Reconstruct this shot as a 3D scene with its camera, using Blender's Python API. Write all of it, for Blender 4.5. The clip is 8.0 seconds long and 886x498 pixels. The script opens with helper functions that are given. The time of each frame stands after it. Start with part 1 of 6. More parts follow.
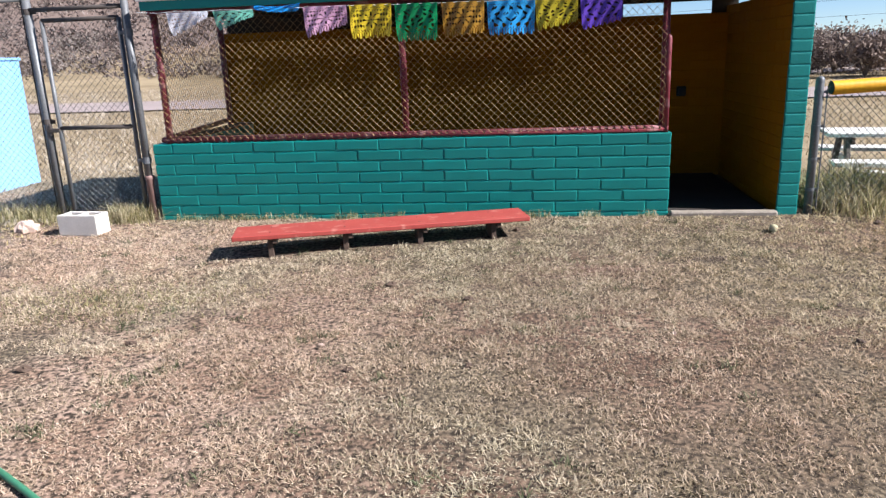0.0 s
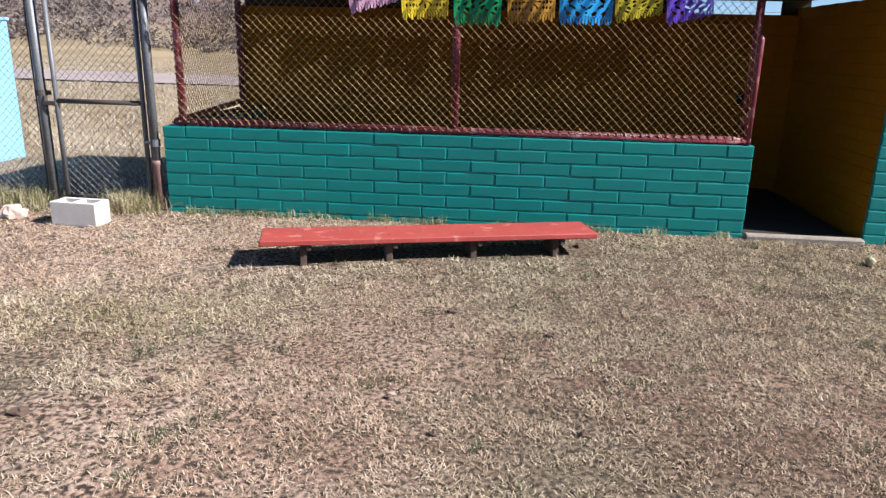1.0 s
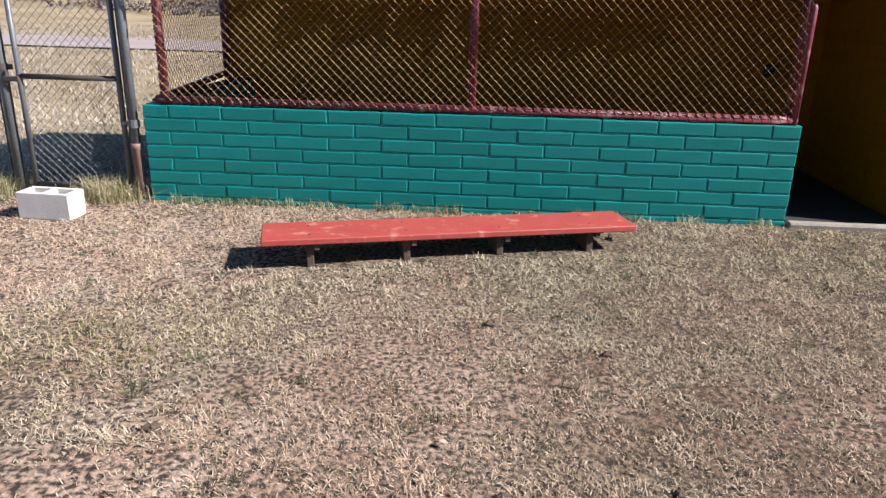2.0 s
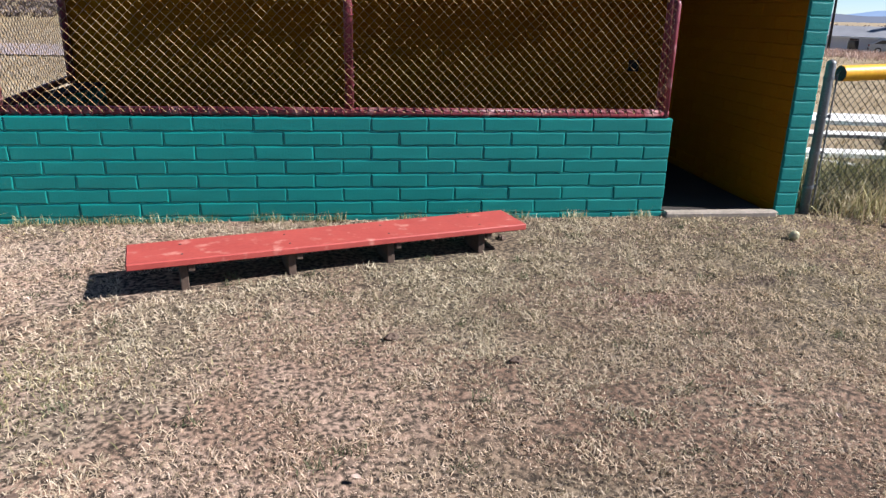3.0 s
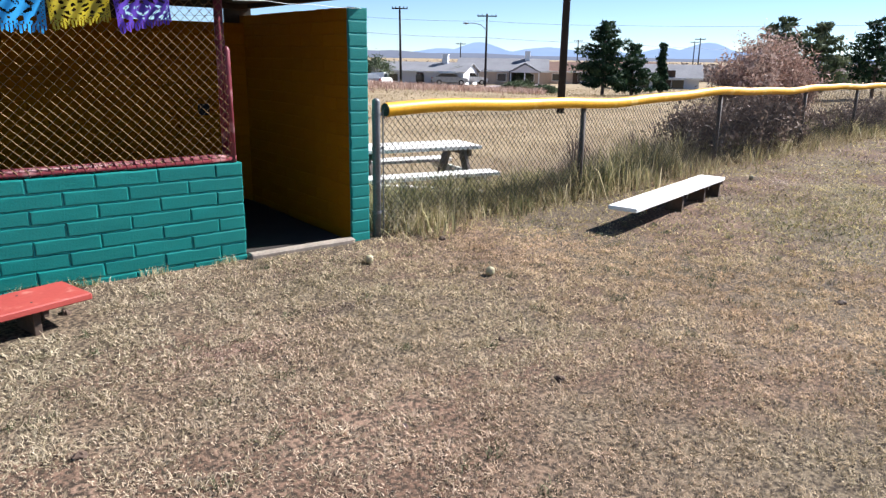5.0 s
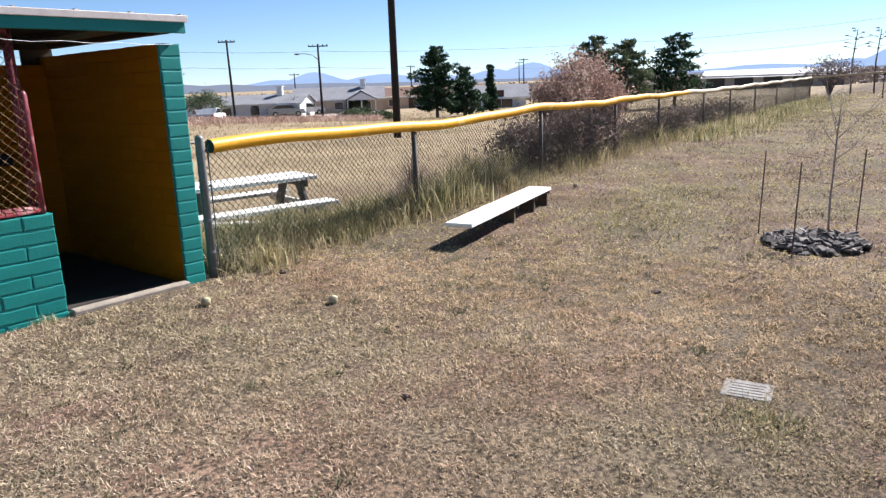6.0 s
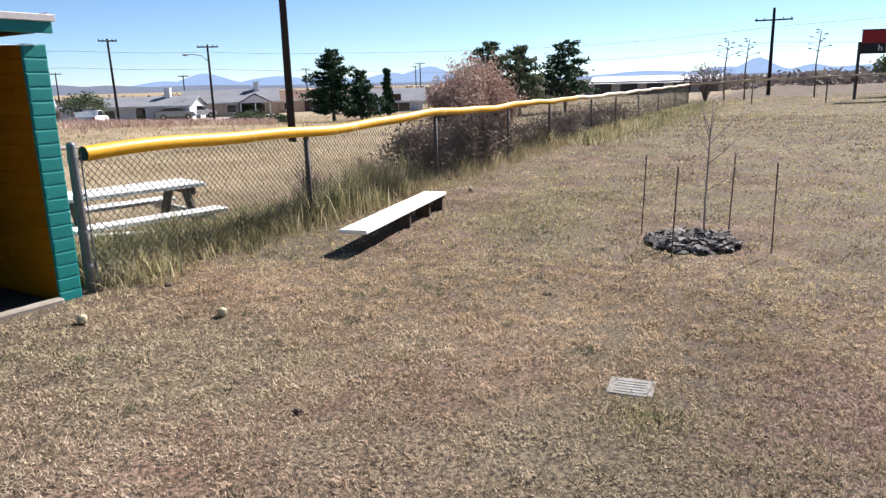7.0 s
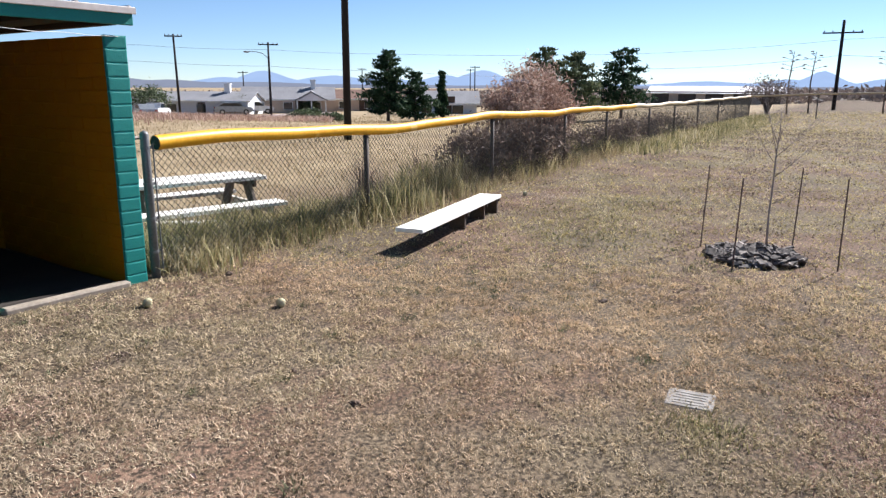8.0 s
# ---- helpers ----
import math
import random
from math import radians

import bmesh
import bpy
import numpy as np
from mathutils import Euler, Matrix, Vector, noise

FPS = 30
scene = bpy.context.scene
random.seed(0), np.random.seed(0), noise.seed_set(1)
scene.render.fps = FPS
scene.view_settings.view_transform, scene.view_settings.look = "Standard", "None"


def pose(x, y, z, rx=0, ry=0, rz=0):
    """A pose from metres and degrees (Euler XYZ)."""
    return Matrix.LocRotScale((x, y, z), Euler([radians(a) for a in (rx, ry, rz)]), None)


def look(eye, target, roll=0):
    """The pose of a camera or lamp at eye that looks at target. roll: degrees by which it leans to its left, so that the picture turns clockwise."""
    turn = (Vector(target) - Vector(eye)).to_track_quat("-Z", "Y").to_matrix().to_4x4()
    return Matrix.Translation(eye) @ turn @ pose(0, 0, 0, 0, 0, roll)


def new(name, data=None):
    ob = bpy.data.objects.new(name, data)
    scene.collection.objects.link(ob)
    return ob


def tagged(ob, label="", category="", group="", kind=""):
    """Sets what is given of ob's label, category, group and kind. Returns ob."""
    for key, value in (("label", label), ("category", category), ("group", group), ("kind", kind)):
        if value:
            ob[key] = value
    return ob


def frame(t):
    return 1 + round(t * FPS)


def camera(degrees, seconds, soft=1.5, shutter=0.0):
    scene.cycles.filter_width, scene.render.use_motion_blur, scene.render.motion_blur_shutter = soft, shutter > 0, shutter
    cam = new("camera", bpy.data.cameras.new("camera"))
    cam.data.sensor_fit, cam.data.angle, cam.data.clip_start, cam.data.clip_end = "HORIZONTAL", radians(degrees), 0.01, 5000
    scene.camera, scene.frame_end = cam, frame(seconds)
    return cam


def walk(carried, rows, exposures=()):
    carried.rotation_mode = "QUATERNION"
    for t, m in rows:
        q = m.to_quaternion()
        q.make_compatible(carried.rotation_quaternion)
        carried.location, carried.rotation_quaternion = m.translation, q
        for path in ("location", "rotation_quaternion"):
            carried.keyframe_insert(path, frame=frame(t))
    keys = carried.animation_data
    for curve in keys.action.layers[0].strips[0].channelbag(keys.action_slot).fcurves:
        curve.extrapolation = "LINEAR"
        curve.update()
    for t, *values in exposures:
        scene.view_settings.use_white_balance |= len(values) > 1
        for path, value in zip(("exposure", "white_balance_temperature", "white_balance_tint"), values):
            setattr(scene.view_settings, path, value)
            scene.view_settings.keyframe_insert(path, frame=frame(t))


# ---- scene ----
cam = camera(64.1, 8.0, soft=1.35)
PATH = [
    (0, (0.468, -6.616, 1.518), (0.396, -4.688, 0.992), -2.2),
    (0.5, (0.187, -6.2, 1.512), (0.126, -4.278, 0.964), 0.9),
    (1, (-0.135, -5.876, 1.515), (-0.14, -3.955, 0.958), 1.3),
    (1.2, (-0.227, -5.749, 1.516), (-0.204, -3.833, 0.94), 1.3),
    (2.3, (-0.492, -5.164, 1.562), (-0.378, -3.279, 0.901), 1.6),
    (2.5, (-0.514, -5.104, 1.568), (-0.321, -3.227, 0.905), 1.4),
    (3, (-0.523, -5.078, 1.522), (-0.107, -3.23, 0.883), 1.3),
    (3.5, (-0.444, -5.054, 1.538), (0.202, -3.267, 0.911), 2.3),
    (4, (-0.358, -5.082, 1.55), (0.518, -3.389, 0.945), 2.0),
    (4.5, (-0.279, -5.106, 1.57), (0.841, -3.549, 1.001), 1.4),
    (5, (-0.217, -5.136, 1.58), (1.107, -3.731, 1.054), 0.9),
    (5.2, (-0.229, -5.108, 1.576), (1.169, -3.776, 1.056), 0.4),
    (6.3, (-0.15, -5.279, 1.587), (1.501, -4.246, 1.134), -1.6),
    (6.5, (-0.135, -5.25, 1.591), (1.545, -4.274, 1.115), -0.5),
    (7, (-0.126, -5.281, 1.601), (1.618, -4.417, 1.143), -1.5),
    (7.5, (-0.134, -5.276, 1.6), (1.654, -4.497, 1.158), -0.7),
    (8, (-0.179, -5.214, 1.586), (1.506, -4.234, 1.138), 0.3),
]
EXPOSURE = [(0.0, 1.38, 6020, 12), (1.0, 1.30, 6020, 12), (2.5, 1.27, 6020, 12), (3.5, 1.49, 5930, 12), (4.5, 1.60, 5990, 12), (5.2, 1.56, 6080, 12), (6.5, 1.50, 6180, 12), (8.0, 1.43, 6200, 12)]
walk(cam, [(t, look(eye, target, roll)) for t, eye, target, roll in PATH], exposures=EXPOSURE)

# ---- world and sun ----
SUN_EL, SUN_AZ = 38.0, 106.0          # degrees; azimuth clockwise from +y
world = bpy.data.worlds.new("sky")
scene.world = world
world.use_nodes = True
wt = world.node_tree
sky = wt.nodes.new("ShaderNodeTexSky")
sky.sky_type = "NISHITA"
sky.sun_disc = False
sky.sun_elevation, sky.sun_rotation = radians(SUN_EL), radians(SUN_AZ)
sky.altitude, sky.air_density, sky.dust_density, sky.ozone_density = 1400, 0.8, 0.0, 4.0
wt.links.new(sky.outputs[0], wt.nodes["Background"].inputs[0])
wt.nodes["Background"].inputs[1].default_value = 0.049
sun_data = bpy.data.lights.new("sun", "SUN")
sun_data.energy, sun_data.angle, sun_data.color = 5.0, radians(0.53), (1.0, 0.965, 0.92)
sun = new("sun", sun_data)
sun_dir = Vector((math.sin(radians(SUN_AZ)) * math.cos(radians(SUN_EL)), math.cos(radians(SUN_AZ)) * math.cos(radians(SUN_EL)), math.sin(radians(SUN_EL))))
sun.matrix_world = look(sun_dir * 50, (0, 0, 0))

# ---- materials ----


def mat(name, a, b=None, rough=0.7, metal=0.0, fine=40.0, coarse=3.0, bump=0.15, dist=0.004, island=0.0, obrand=0.0, c=None, leaf=0.0, spec=0.3):
    """Procedural surface: a and b mixed by noise at two scales, c as worn patches, island/obrand vary brightness piece by piece."""
    m = bpy.data.materials.new(name)
    m.use_nodes = True
    nt = m.node_tree
    N, L = nt.nodes, nt.links
    p = N["Principled BSDF"]
    p.inputs["Roughness"].default_value = rough
    p.inputs["Metallic"].default_value = metal
    p.inputs["Specular IOR Level"].default_value = spec
    tc = N.new("ShaderNodeTexCoord")
    b = b or tuple(x * 0.72 for x in a)

    def noise_at(scale, detail=4.0):
        n = N.new("ShaderNodeTexNoise")
        n.inputs["Scale"].default_value, n.inputs["Detail"].default_value = scale, detail
        L.new(tc.outputs["Object"], n.inputs["Vector"])
        return n.outputs["Fac"]

    def ramp(src, lo, hi):
        r = N.new("ShaderNodeMapRange")
        r.inputs["From Min"].default_value, r.inputs["From Max"].default_value = lo, hi
        L.new(src, r.inputs["Value"])
        return r.outputs["Result"]

    def mixc(f, x, y):
        k = N.new("ShaderNodeMix")
        k.data_type = "RGBA"
        if isinstance(f, float):
            k.inputs[0].default_value = f
        else:
            L.new(f, k.inputs[0])
        for sock, val in ((k.inputs[6], x), (k.inputs[7], y)):
            if isinstance(val, tuple):
                sock.default_value = (*val, 1)
            else:
                L.new(val, sock)
        return k.outputs[2]

    f1, f2 = noise_at(fine), noise_at(coarse, 3.0)
    add = N.new("ShaderNodeMath")
    add.operation = "MULTIPLY_ADD"
    add.inputs[1].default_value = 0.5
    L.new(f1, add.inputs[0])
    half = N.new("ShaderNodeMath")
    half.operation = "MULTIPLY"
    half.inputs[1].default_value = 0.5
    L.new(f2, half.inputs[0])
    L.new(half.outputs[0], add.inputs[2])
    col = mixc(ramp(add.outputs[0], 0.36, 0.64), a, b)
    if c:
        col = mixc(ramp(noise_at(coarse * 2.7, 8.0), 0.58, 0.68), col, c)
    if island or obrand:
        if island:
            g = N.new("ShaderNodeNewGeometry")
            rnd = g.outputs["Random Per Island"]
        else:
            g = N.new("ShaderNodeObjectInfo")
            rnd = g.outputs["Random"]
        amt = island or obrand
        r = N.new("ShaderNodeMapRange")
        r.inputs["To Min"].default_value, r.inputs["To Max"].default_value = 1 - amt, 1 + amt
        L.new(rnd, r.inputs["Value"])
        hsv = N.new("ShaderNodeHueSaturation")
        L.new(r.outputs["Result"], hsv.inputs["Value"])
        L.new(col, hsv.inputs["Color"])
        col = hsv.outputs["Color"]
    L.new(col, p.inputs["Base Color"])
    if bump:
        bp = N.new("ShaderNodeBump")
        bp.inputs["Strength"].default_value, bp.inputs["Distance"].default_value = bump, dist
        L.new(f1, bp.inputs["Height"])
        L.new(bp.outputs[0], p.inputs["Normal"])
    if leaf:
        tr = N.new("ShaderNodeBsdfTranslucent")
        L.new(col, tr.inputs["Color"])
        mx = N.new("ShaderNodeMixShader")
        mx.inputs[0].default_value = leaf
        L.new(p.outputs[0], mx.inputs[1])
        L.new(tr.outputs[0], mx.inputs[2])
        L.new(mx.outputs[0], N["Material Output"].inputs["Surface"])
    return m


def blade_mat(name, colours, leaf=0.25, patch=None, clump=0.0, clump_scale=9.0, spread=1.6):
    """Grass and leaves: a colour drawn for every blade from a short ramp, shifted by patches of the ground."""
    m = bpy.data.materials.new(name)
    m.use_nodes = True
    nt = m.node_tree
    N, L = nt.nodes, nt.links
    p = N["Principled BSDF"]
    p.inputs["Roughness"].default_value = 0.75
    p.inputs["Specular IOR Level"].default_value = 0.15
    g = N.new("ShaderNodeNewGeometry")
    tc = N.new("ShaderNodeTexCoord")
    n = N.new("ShaderNodeTexNoise")
    n.inputs["Scale"].default_value, n.inputs["Detail"].default_value = 0.9, 3.0
    L.new(tc.outputs["Object"], n.inputs["Vector"])
    s = N.new("ShaderNodeMath")
    s.operation = "MULTIPLY_ADD"
    s.inputs[1].default_value, s.inputs[2].default_value = spread, -0.5 * spread
    L.new(n.outputs["Fac"], s.inputs[0])
    a = N.new("ShaderNodeMath")
    a.operation = "MULTIPLY_ADD"
    a.inputs[1].default_value = 0.85
    L.new(g.outputs["Random Per Island"], a.inputs[0])
    if clump:
        nc = N.new("ShaderNodeTexNoise")
        nc.inputs["Scale"].default_value, nc.inputs["Detail"].default_value = clump_scale, 4.0
        L.new(tc.outputs["Object"], nc.inputs["Vector"])
        sc = N.new("ShaderNodeMath")
        sc.operation = "MULTIPLY_ADD"
        sc.inputs[1].default_value = clump
        L.new(nc.outputs["Fac"], sc.inputs[0])
        of = N.new("ShaderNodeMath")
        L.new(s.outputs[0], of.inputs[0])
        of.inputs[1].default_value = -0.5 * clump
        L.new(of.outputs[0], sc.inputs[2])
        s = sc
    L.new(s.outputs[0], a.inputs[2])
    if patch:
        # blades paler towards low x, brighter and warmer towards high x
        sx = N.new("ShaderNodeSeparateXYZ")
        L.new(tc.outputs["Object"], sx.inputs[0])
        gx = N.new("ShaderNodeMapRange")
        gx.inputs["From Min"].default_value, gx.inputs["From Max"].default_value = -2.5, 2.0
        gx.inputs["To Min"].default_value, gx.inputs["To Max"].default_value = 0.26, 0.0
        L.new(sx.outputs["X"], gx.inputs["Value"])
        gy = N.new("ShaderNodeMapRange")
        gy.inputs["From Min"].default_value, gy.inputs["From Max"].default_value = 1.5, 5.0
        L.new(sx.outputs["X"], gy.inputs["Value"])
        ad = N.new("ShaderNodeMath")
        L.new(s.outputs[0], ad.inputs[0])
        L.new(gx.outputs["Result"], ad.inputs[1])
        L.new(ad.outputs[0], a.inputs[2])
    r = N.new("ShaderNodeValToRGB")
    r.color_ramp.elements.remove(r.color_ramp.elements[1])
    for i, cc in enumerate(colours):
        e = r.color_ramp.elements[0] if i == 0 else r.color_ramp.elements.new(i / (len(colours) - 1))
        e.position = i / (len(colours) - 1)
        e.color = (*cc, 1)
    L.new(a.outputs[0], r.inputs[0])
    col = r.outputs[0]
    if patch:
        n2 = N.new("ShaderNodeTexNoise")
        n2.inputs["Scale"].default_value, n2.inputs["Detail"].default_value = 0.45, 4.0
        L.new(tc.outputs["Object"], n2.inputs["Vector"])
        r2 = N.new("ShaderNodeValToRGB")
        r2.color_ramp.elements[0].position, r2.color_ramp.elements[0].color = 0.38, (1.06, 0.93, 0.87, 1)
        r2.color_ramp.elements[1].position, r2.color_ramp.elements[1].color = 0.60, (0.97, 0.965, 0.86, 1)
        L.new(n2.outputs["Fac"], r2.inputs[0])
        k2 = N.new("ShaderNodeMix")
        k2.data_type, k2.blend_type = "RGBA", "MULTIPLY"
        k2.inputs[0].default_value = 1.0
        L.new(col, k2.inputs[6])
        L.new(r2.outputs[0], k2.inputs[7])
        k3 = N.new("ShaderNodeMix")
        k3.data_type, k3.blend_type = "RGBA", "MULTIPLY"
        L.new(gy.outputs["Result"], k3.inputs[0])
        L.new(k2.outputs[2], k3.inputs[6])
        k3.inputs[7].default_value = (1.22, 1.10, 0.97, 1)
        col = k3.outputs[2]
    L.new(col, p.inputs["Base Color"])
    tr = N.new("ShaderNodeBsdfTranslucent")
    L.new(col, tr.inputs["Color"])
    mx = N.new("ShaderNodeMixShader")
    mx.inputs[0].default_value = leaf
    L.new(p.outputs[0], mx.inputs[1])
    L.new(tr.outputs[0], mx.inputs[2])
    L.new(mx.outputs[0], N["Material Output"].inputs["Surface"])
    return m


M = {}
M["green"] = mat("green_paint", (0.004, 0.205, 0.178), (0.003, 0.165, 0.142), rough=0.5, fine=70, coarse=2.5, bump=0.5, dist=0.004, obrand=0.06, spec=0.4)
# Joints paler than the blocks: sun caught along the mortar is in the colour.
M["green_joint"] = mat("sunlit_joint_green", (0.045, 0.42, 0.36), (0.03, 0.34, 0.29), rough=0.55, fine=60, bump=0.5)
M["yellow"] = mat("ochre_paint", (0.32, 0.116, 0.001), (0.25, 0.088, 0.001), rough=0.8, spec=0.08, fine=60, coarse=2.0, bump=0.4, obrand=0.05)
M["red_paint"] = mat("red_bench_paint", (0.34, 0.060, 0.046), (0.28, 0.045, 0.036), rough=0.55, fine=30, coarse=4.0, c=(0.42, 0.15, 0.115), bump=0.25)
M["white_paint"] = mat("white_bench_paint", (0.82, 0.80, 0.76), (0.70, 0.67, 0.62), rough=0.55, fine=30, coarse=4.0, bump=0.2)
M["old_white"] = mat("weathered_white_paint", (0.72, 0.70, 0.66), (0.58, 0.55, 0.50), rough=0.7, fine=25, coarse=5.0, c=(0.30, 0.26, 0.22), bump=0.4)
M["dark_wood"] = mat("old_wood", (0.10, 0.065, 0.045), (0.055, 0.036, 0.026), rough=0.85, fine=50, bump=0.4)
# Wood of the table legs, darkened for the shade on their near side.
M["shaded_wood"] = mat("shaded_leg_wood", (0.16, 0.13, 0.11), (0.08, 0.065, 0.055), rough=0.9, fine=40, bump=0.4)
M["maroon"] = mat("maroon_pipe_paint", (0.20, 0.035, 0.045), (0.12, 0.022, 0.028), rough=0.45, fine=40, c=(0.30, 0.13, 0.13), bump=0.2)
M["galv"] = mat("galvanised_steel", (0.17, 0.17, 0.172), (0.10, 0.10, 0.102), rough=0.5, metal=0.3, fine=60, bump=0.15)
M["steel_dark"] = mat("weathered_steel", (0.085, 0.07, 0.06), (0.05, 0.042, 0.038), rough=0.75, metal=0.1, fine=50, bump=0.2)
M["rust_brown"] = mat("brown_pipe", (0.22, 0.13, 0.11), (0.15, 0.09, 0.08), rough=0.65, fine=40, bump=0.2)
M["wire"] = mat("fence_wire", (0.15, 0.135, 0.115), (0.09, 0.082, 0.07), rough=0.6, metal=0.2, bump=0)
M["wire_ochre"] = mat("painted_wire", (0.29, 0.180, 0.072), (0.18, 0.110, 0.045), rough=0.5, metal=0.1, bump=0)
M["pale_pipe"] = mat("pale_pipe_plastic", (0.55, 0.44, 0.28), (0.45, 0.35, 0.21), rough=0.5, fine=10, bump=0.1)
M["yellow_pipe"] = mat("yellow_pipe_plastic", (0.68, 0.35, 0.012), (0.57, 0.27, 0.010), rough=0.45, fine=20, coarse=1.5, c=(0.74, 0.47, 0.12), bump=0.1)
M["concrete"] = mat("concrete", (0.42, 0.38, 0.33), (0.32, 0.28, 0.24), rough=0.9, fine=60, coarse=4, bump=0.4)
M["marker"] = mat("worn_marker_stone", (0.26, 0.24, 0.22), (0.18, 0.165, 0.15), rough=0.95, fine=70, coarse=9, bump=0.4, c=(0.17, 0.145, 0.11))
M["marker_bar"] = mat("worn_marker_line", (0.27, 0.25, 0.225), (0.18, 0.165, 0.15), rough=0.95, fine=70, coarse=9, bump=0.3)
# Door sill pale for its sunlight, floor slab near-black for the inner shade.
M["sill"] = mat("sill_concrete", (0.30, 0.25, 0.20), (0.20, 0.165, 0.13), rough=0.9, fine=50, coarse=5, bump=0.4)
M["slab"] = mat("shade_dark_concrete", (0.040, 0.030, 0.024), (0.022, 0.017, 0.014), rough=0.9, fine=50, coarse=3, bump=0.4)
M["cinder"] = mat("cinder_block", (0.60, 0.55, 0.50), (0.50, 0.455, 0.41), rough=0.95, fine=90, coarse=8, bump=0.6)
M["roof_metal"] = mat("roof_edge_metal", (0.62, 0.56, 0.52), (0.48, 0.42, 0.38), rough=0.5, metal=0.3, fine=20, bump=0.1)
# Plywood taken near black: the gloom under the roof is in the colour.
M["roof_wood"] = mat("shaded_roof_plywood", (0.05, 0.036, 0.026), (0.03, 0.022, 0.016), rough=0.9, fine=30, bump=0.3)
M["black"] = mat("black_plastic", (0.012, 0.012, 0.013), (0.02, 0.02, 0.02), rough=0.6, bump=0.1)
M["hose"] = mat("green_hose", (0.06, 0.22, 0.12), (0.05, 0.17, 0.09), rough=0.45, fine=30, bump=0.1)
M["ball"] = mat("worn_ball_leather", (0.44, 0.40, 0.25), (0.32, 0.28, 0.16), rough=0.8, fine=60, coarse=20, bump=0.3)
M["seam"] = mat("ball_seam", (0.35, 0.20, 0.14), rough=0.8, bump=0)
M["rock"] = mat("pale_rock", (0.55, 0.42, 0.34), (0.42, 0.30, 0.24), rough=0.95, fine=30, coarse=6, bump=0.6, dist=0.01)
M["slate"] = mat("slate_chip", (0.21, 0.175, 0.15), (0.05, 0.040, 0.034), rough=0.85, fine=40, coarse=6, bump=0.5, obrand=0.55)
M["stake"] = mat("rebar", (0.14, 0.09, 0.07), (0.09, 0.06, 0.05), rough=0.8, bump=0.2)
M["bark"] = mat("grey_bark", (0.16, 0.12, 0.10), (0.09, 0.07, 0.055), rough=0.95, fine=25, bump=0.7, dist=0.01)
M["twig"] = mat("pale_twig", (0.34, 0.28, 0.25), (0.24, 0.19, 0.17), rough=0.9, bump=0.2)
M["pole"] = mat("creosoted_pole", (0.022, 0.018, 0.018), (0.012, 0.010, 0.011), rough=0.85, fine=20, bump=0.5)
M["sky_blue"] = mat("light_blue_paint", (0.21, 0.42, 0.70), (0.19, 0.38, 0.64), rough=0.5, fine=30, coarse=1.5, bump=0.1)
M["mid_blue"] = mat("blue_paint", (0.04, 0.22, 0.50), rough=0.5, bump=0.1)
M["asphalt"] = mat("asphalt", (0.32, 0.255, 0.235), (0.25, 0.20, 0.185), rough=0.95, fine=8, coarse=0.3, bump=0.2)
M["stucco"] = mat("pale_stucco", (0.66, 0.66, 0.67), (0.56, 0.56, 0.57), rough=0.9, fine=8, coarse=0.5, bump=0.2, dist=0.02)
M["tan_stucco"] = mat("tan_stucco", (0.50, 0.40, 0.32), (0.42, 0.33, 0.26), rough=0.9, fine=8, coarse=0.5, bump=0.2, dist=0.02)
M["grey_roof"] = mat("grey_shingle", (0.22, 0.22, 0.23), (0.16, 0.16, 0.17), rough=0.95, fine=6, coarse=0.6, bump=0.4, dist=0.03)
M["brown_roof"] = mat("brown_shingle", (0.17, 0.10, 0.075), (0.12, 0.07, 0.05), rough=0.95, fine=6, coarse=0.6, bump=0.4, dist=0.03)
M["white_metal"] = mat("white_sheet_roof", (0.80, 0.80, 0.80), (0.70, 0.71, 0.72), rough=0.5, fine=4, coarse=0.3, bump=0.05)
M["pale_roof"] = mat("pale_metal_roof", (0.50, 0.50, 0.52), (0.42, 0.42, 0.44), rough=0.5, fine=4, coarse=0.4, bump=0.05)
M["trim_white"] = mat("white_trim", (0.78, 0.78, 0.76), rough=0.6, bump=0.05)
M["glass"] = mat("window_glass", (0.02, 0.025, 0.03), (0.015, 0.02, 0.022), rough=0.08, bump=0, spec=0.6)
M["car_silver"] = mat("silver_car_paint", (0.36, 0.38, 0.40), rough=0.3, metal=0.5, fine=4, bump=0)
M["car_white"] = mat("white_car_paint", (0.75, 0.75, 0.75), rough=0.3, fine=4, bump=0)
M["tyre"] = mat("tyre_rubber", (0.02, 0.02, 0.02), rough=0.85, bump=0.1)
M["chrome"] = mat("rim_metal", (0.5, 0.5, 0.5), rough=0.3, metal=0.9, bump=0)
M["sign_red"] = mat("sign_red", (0.30, 0.012, 0.012), (0.24, 0.01, 0.01), rough=0.5, fine=6, bump=0.05)
M["sign_black"] = mat("sign_black", (0.016, 0.014, 0.015), rough=0.5, fine=6, bump=0.05)
M["mountain"] = mat("mountain_haze_glow", (0.17, 0.25, 0.40), (0.13, 0.20, 0.34), rough=1.0, fine=0.02, coarse=0.004, bump=0, spec=0)
M["foothill"] = mat("hill_haze_glow", (0.17, 0.15, 0.15), (0.12, 0.11, 0.12), rough=1.0, fine=0.05, coarse=0.01, bump=0, spec=0)
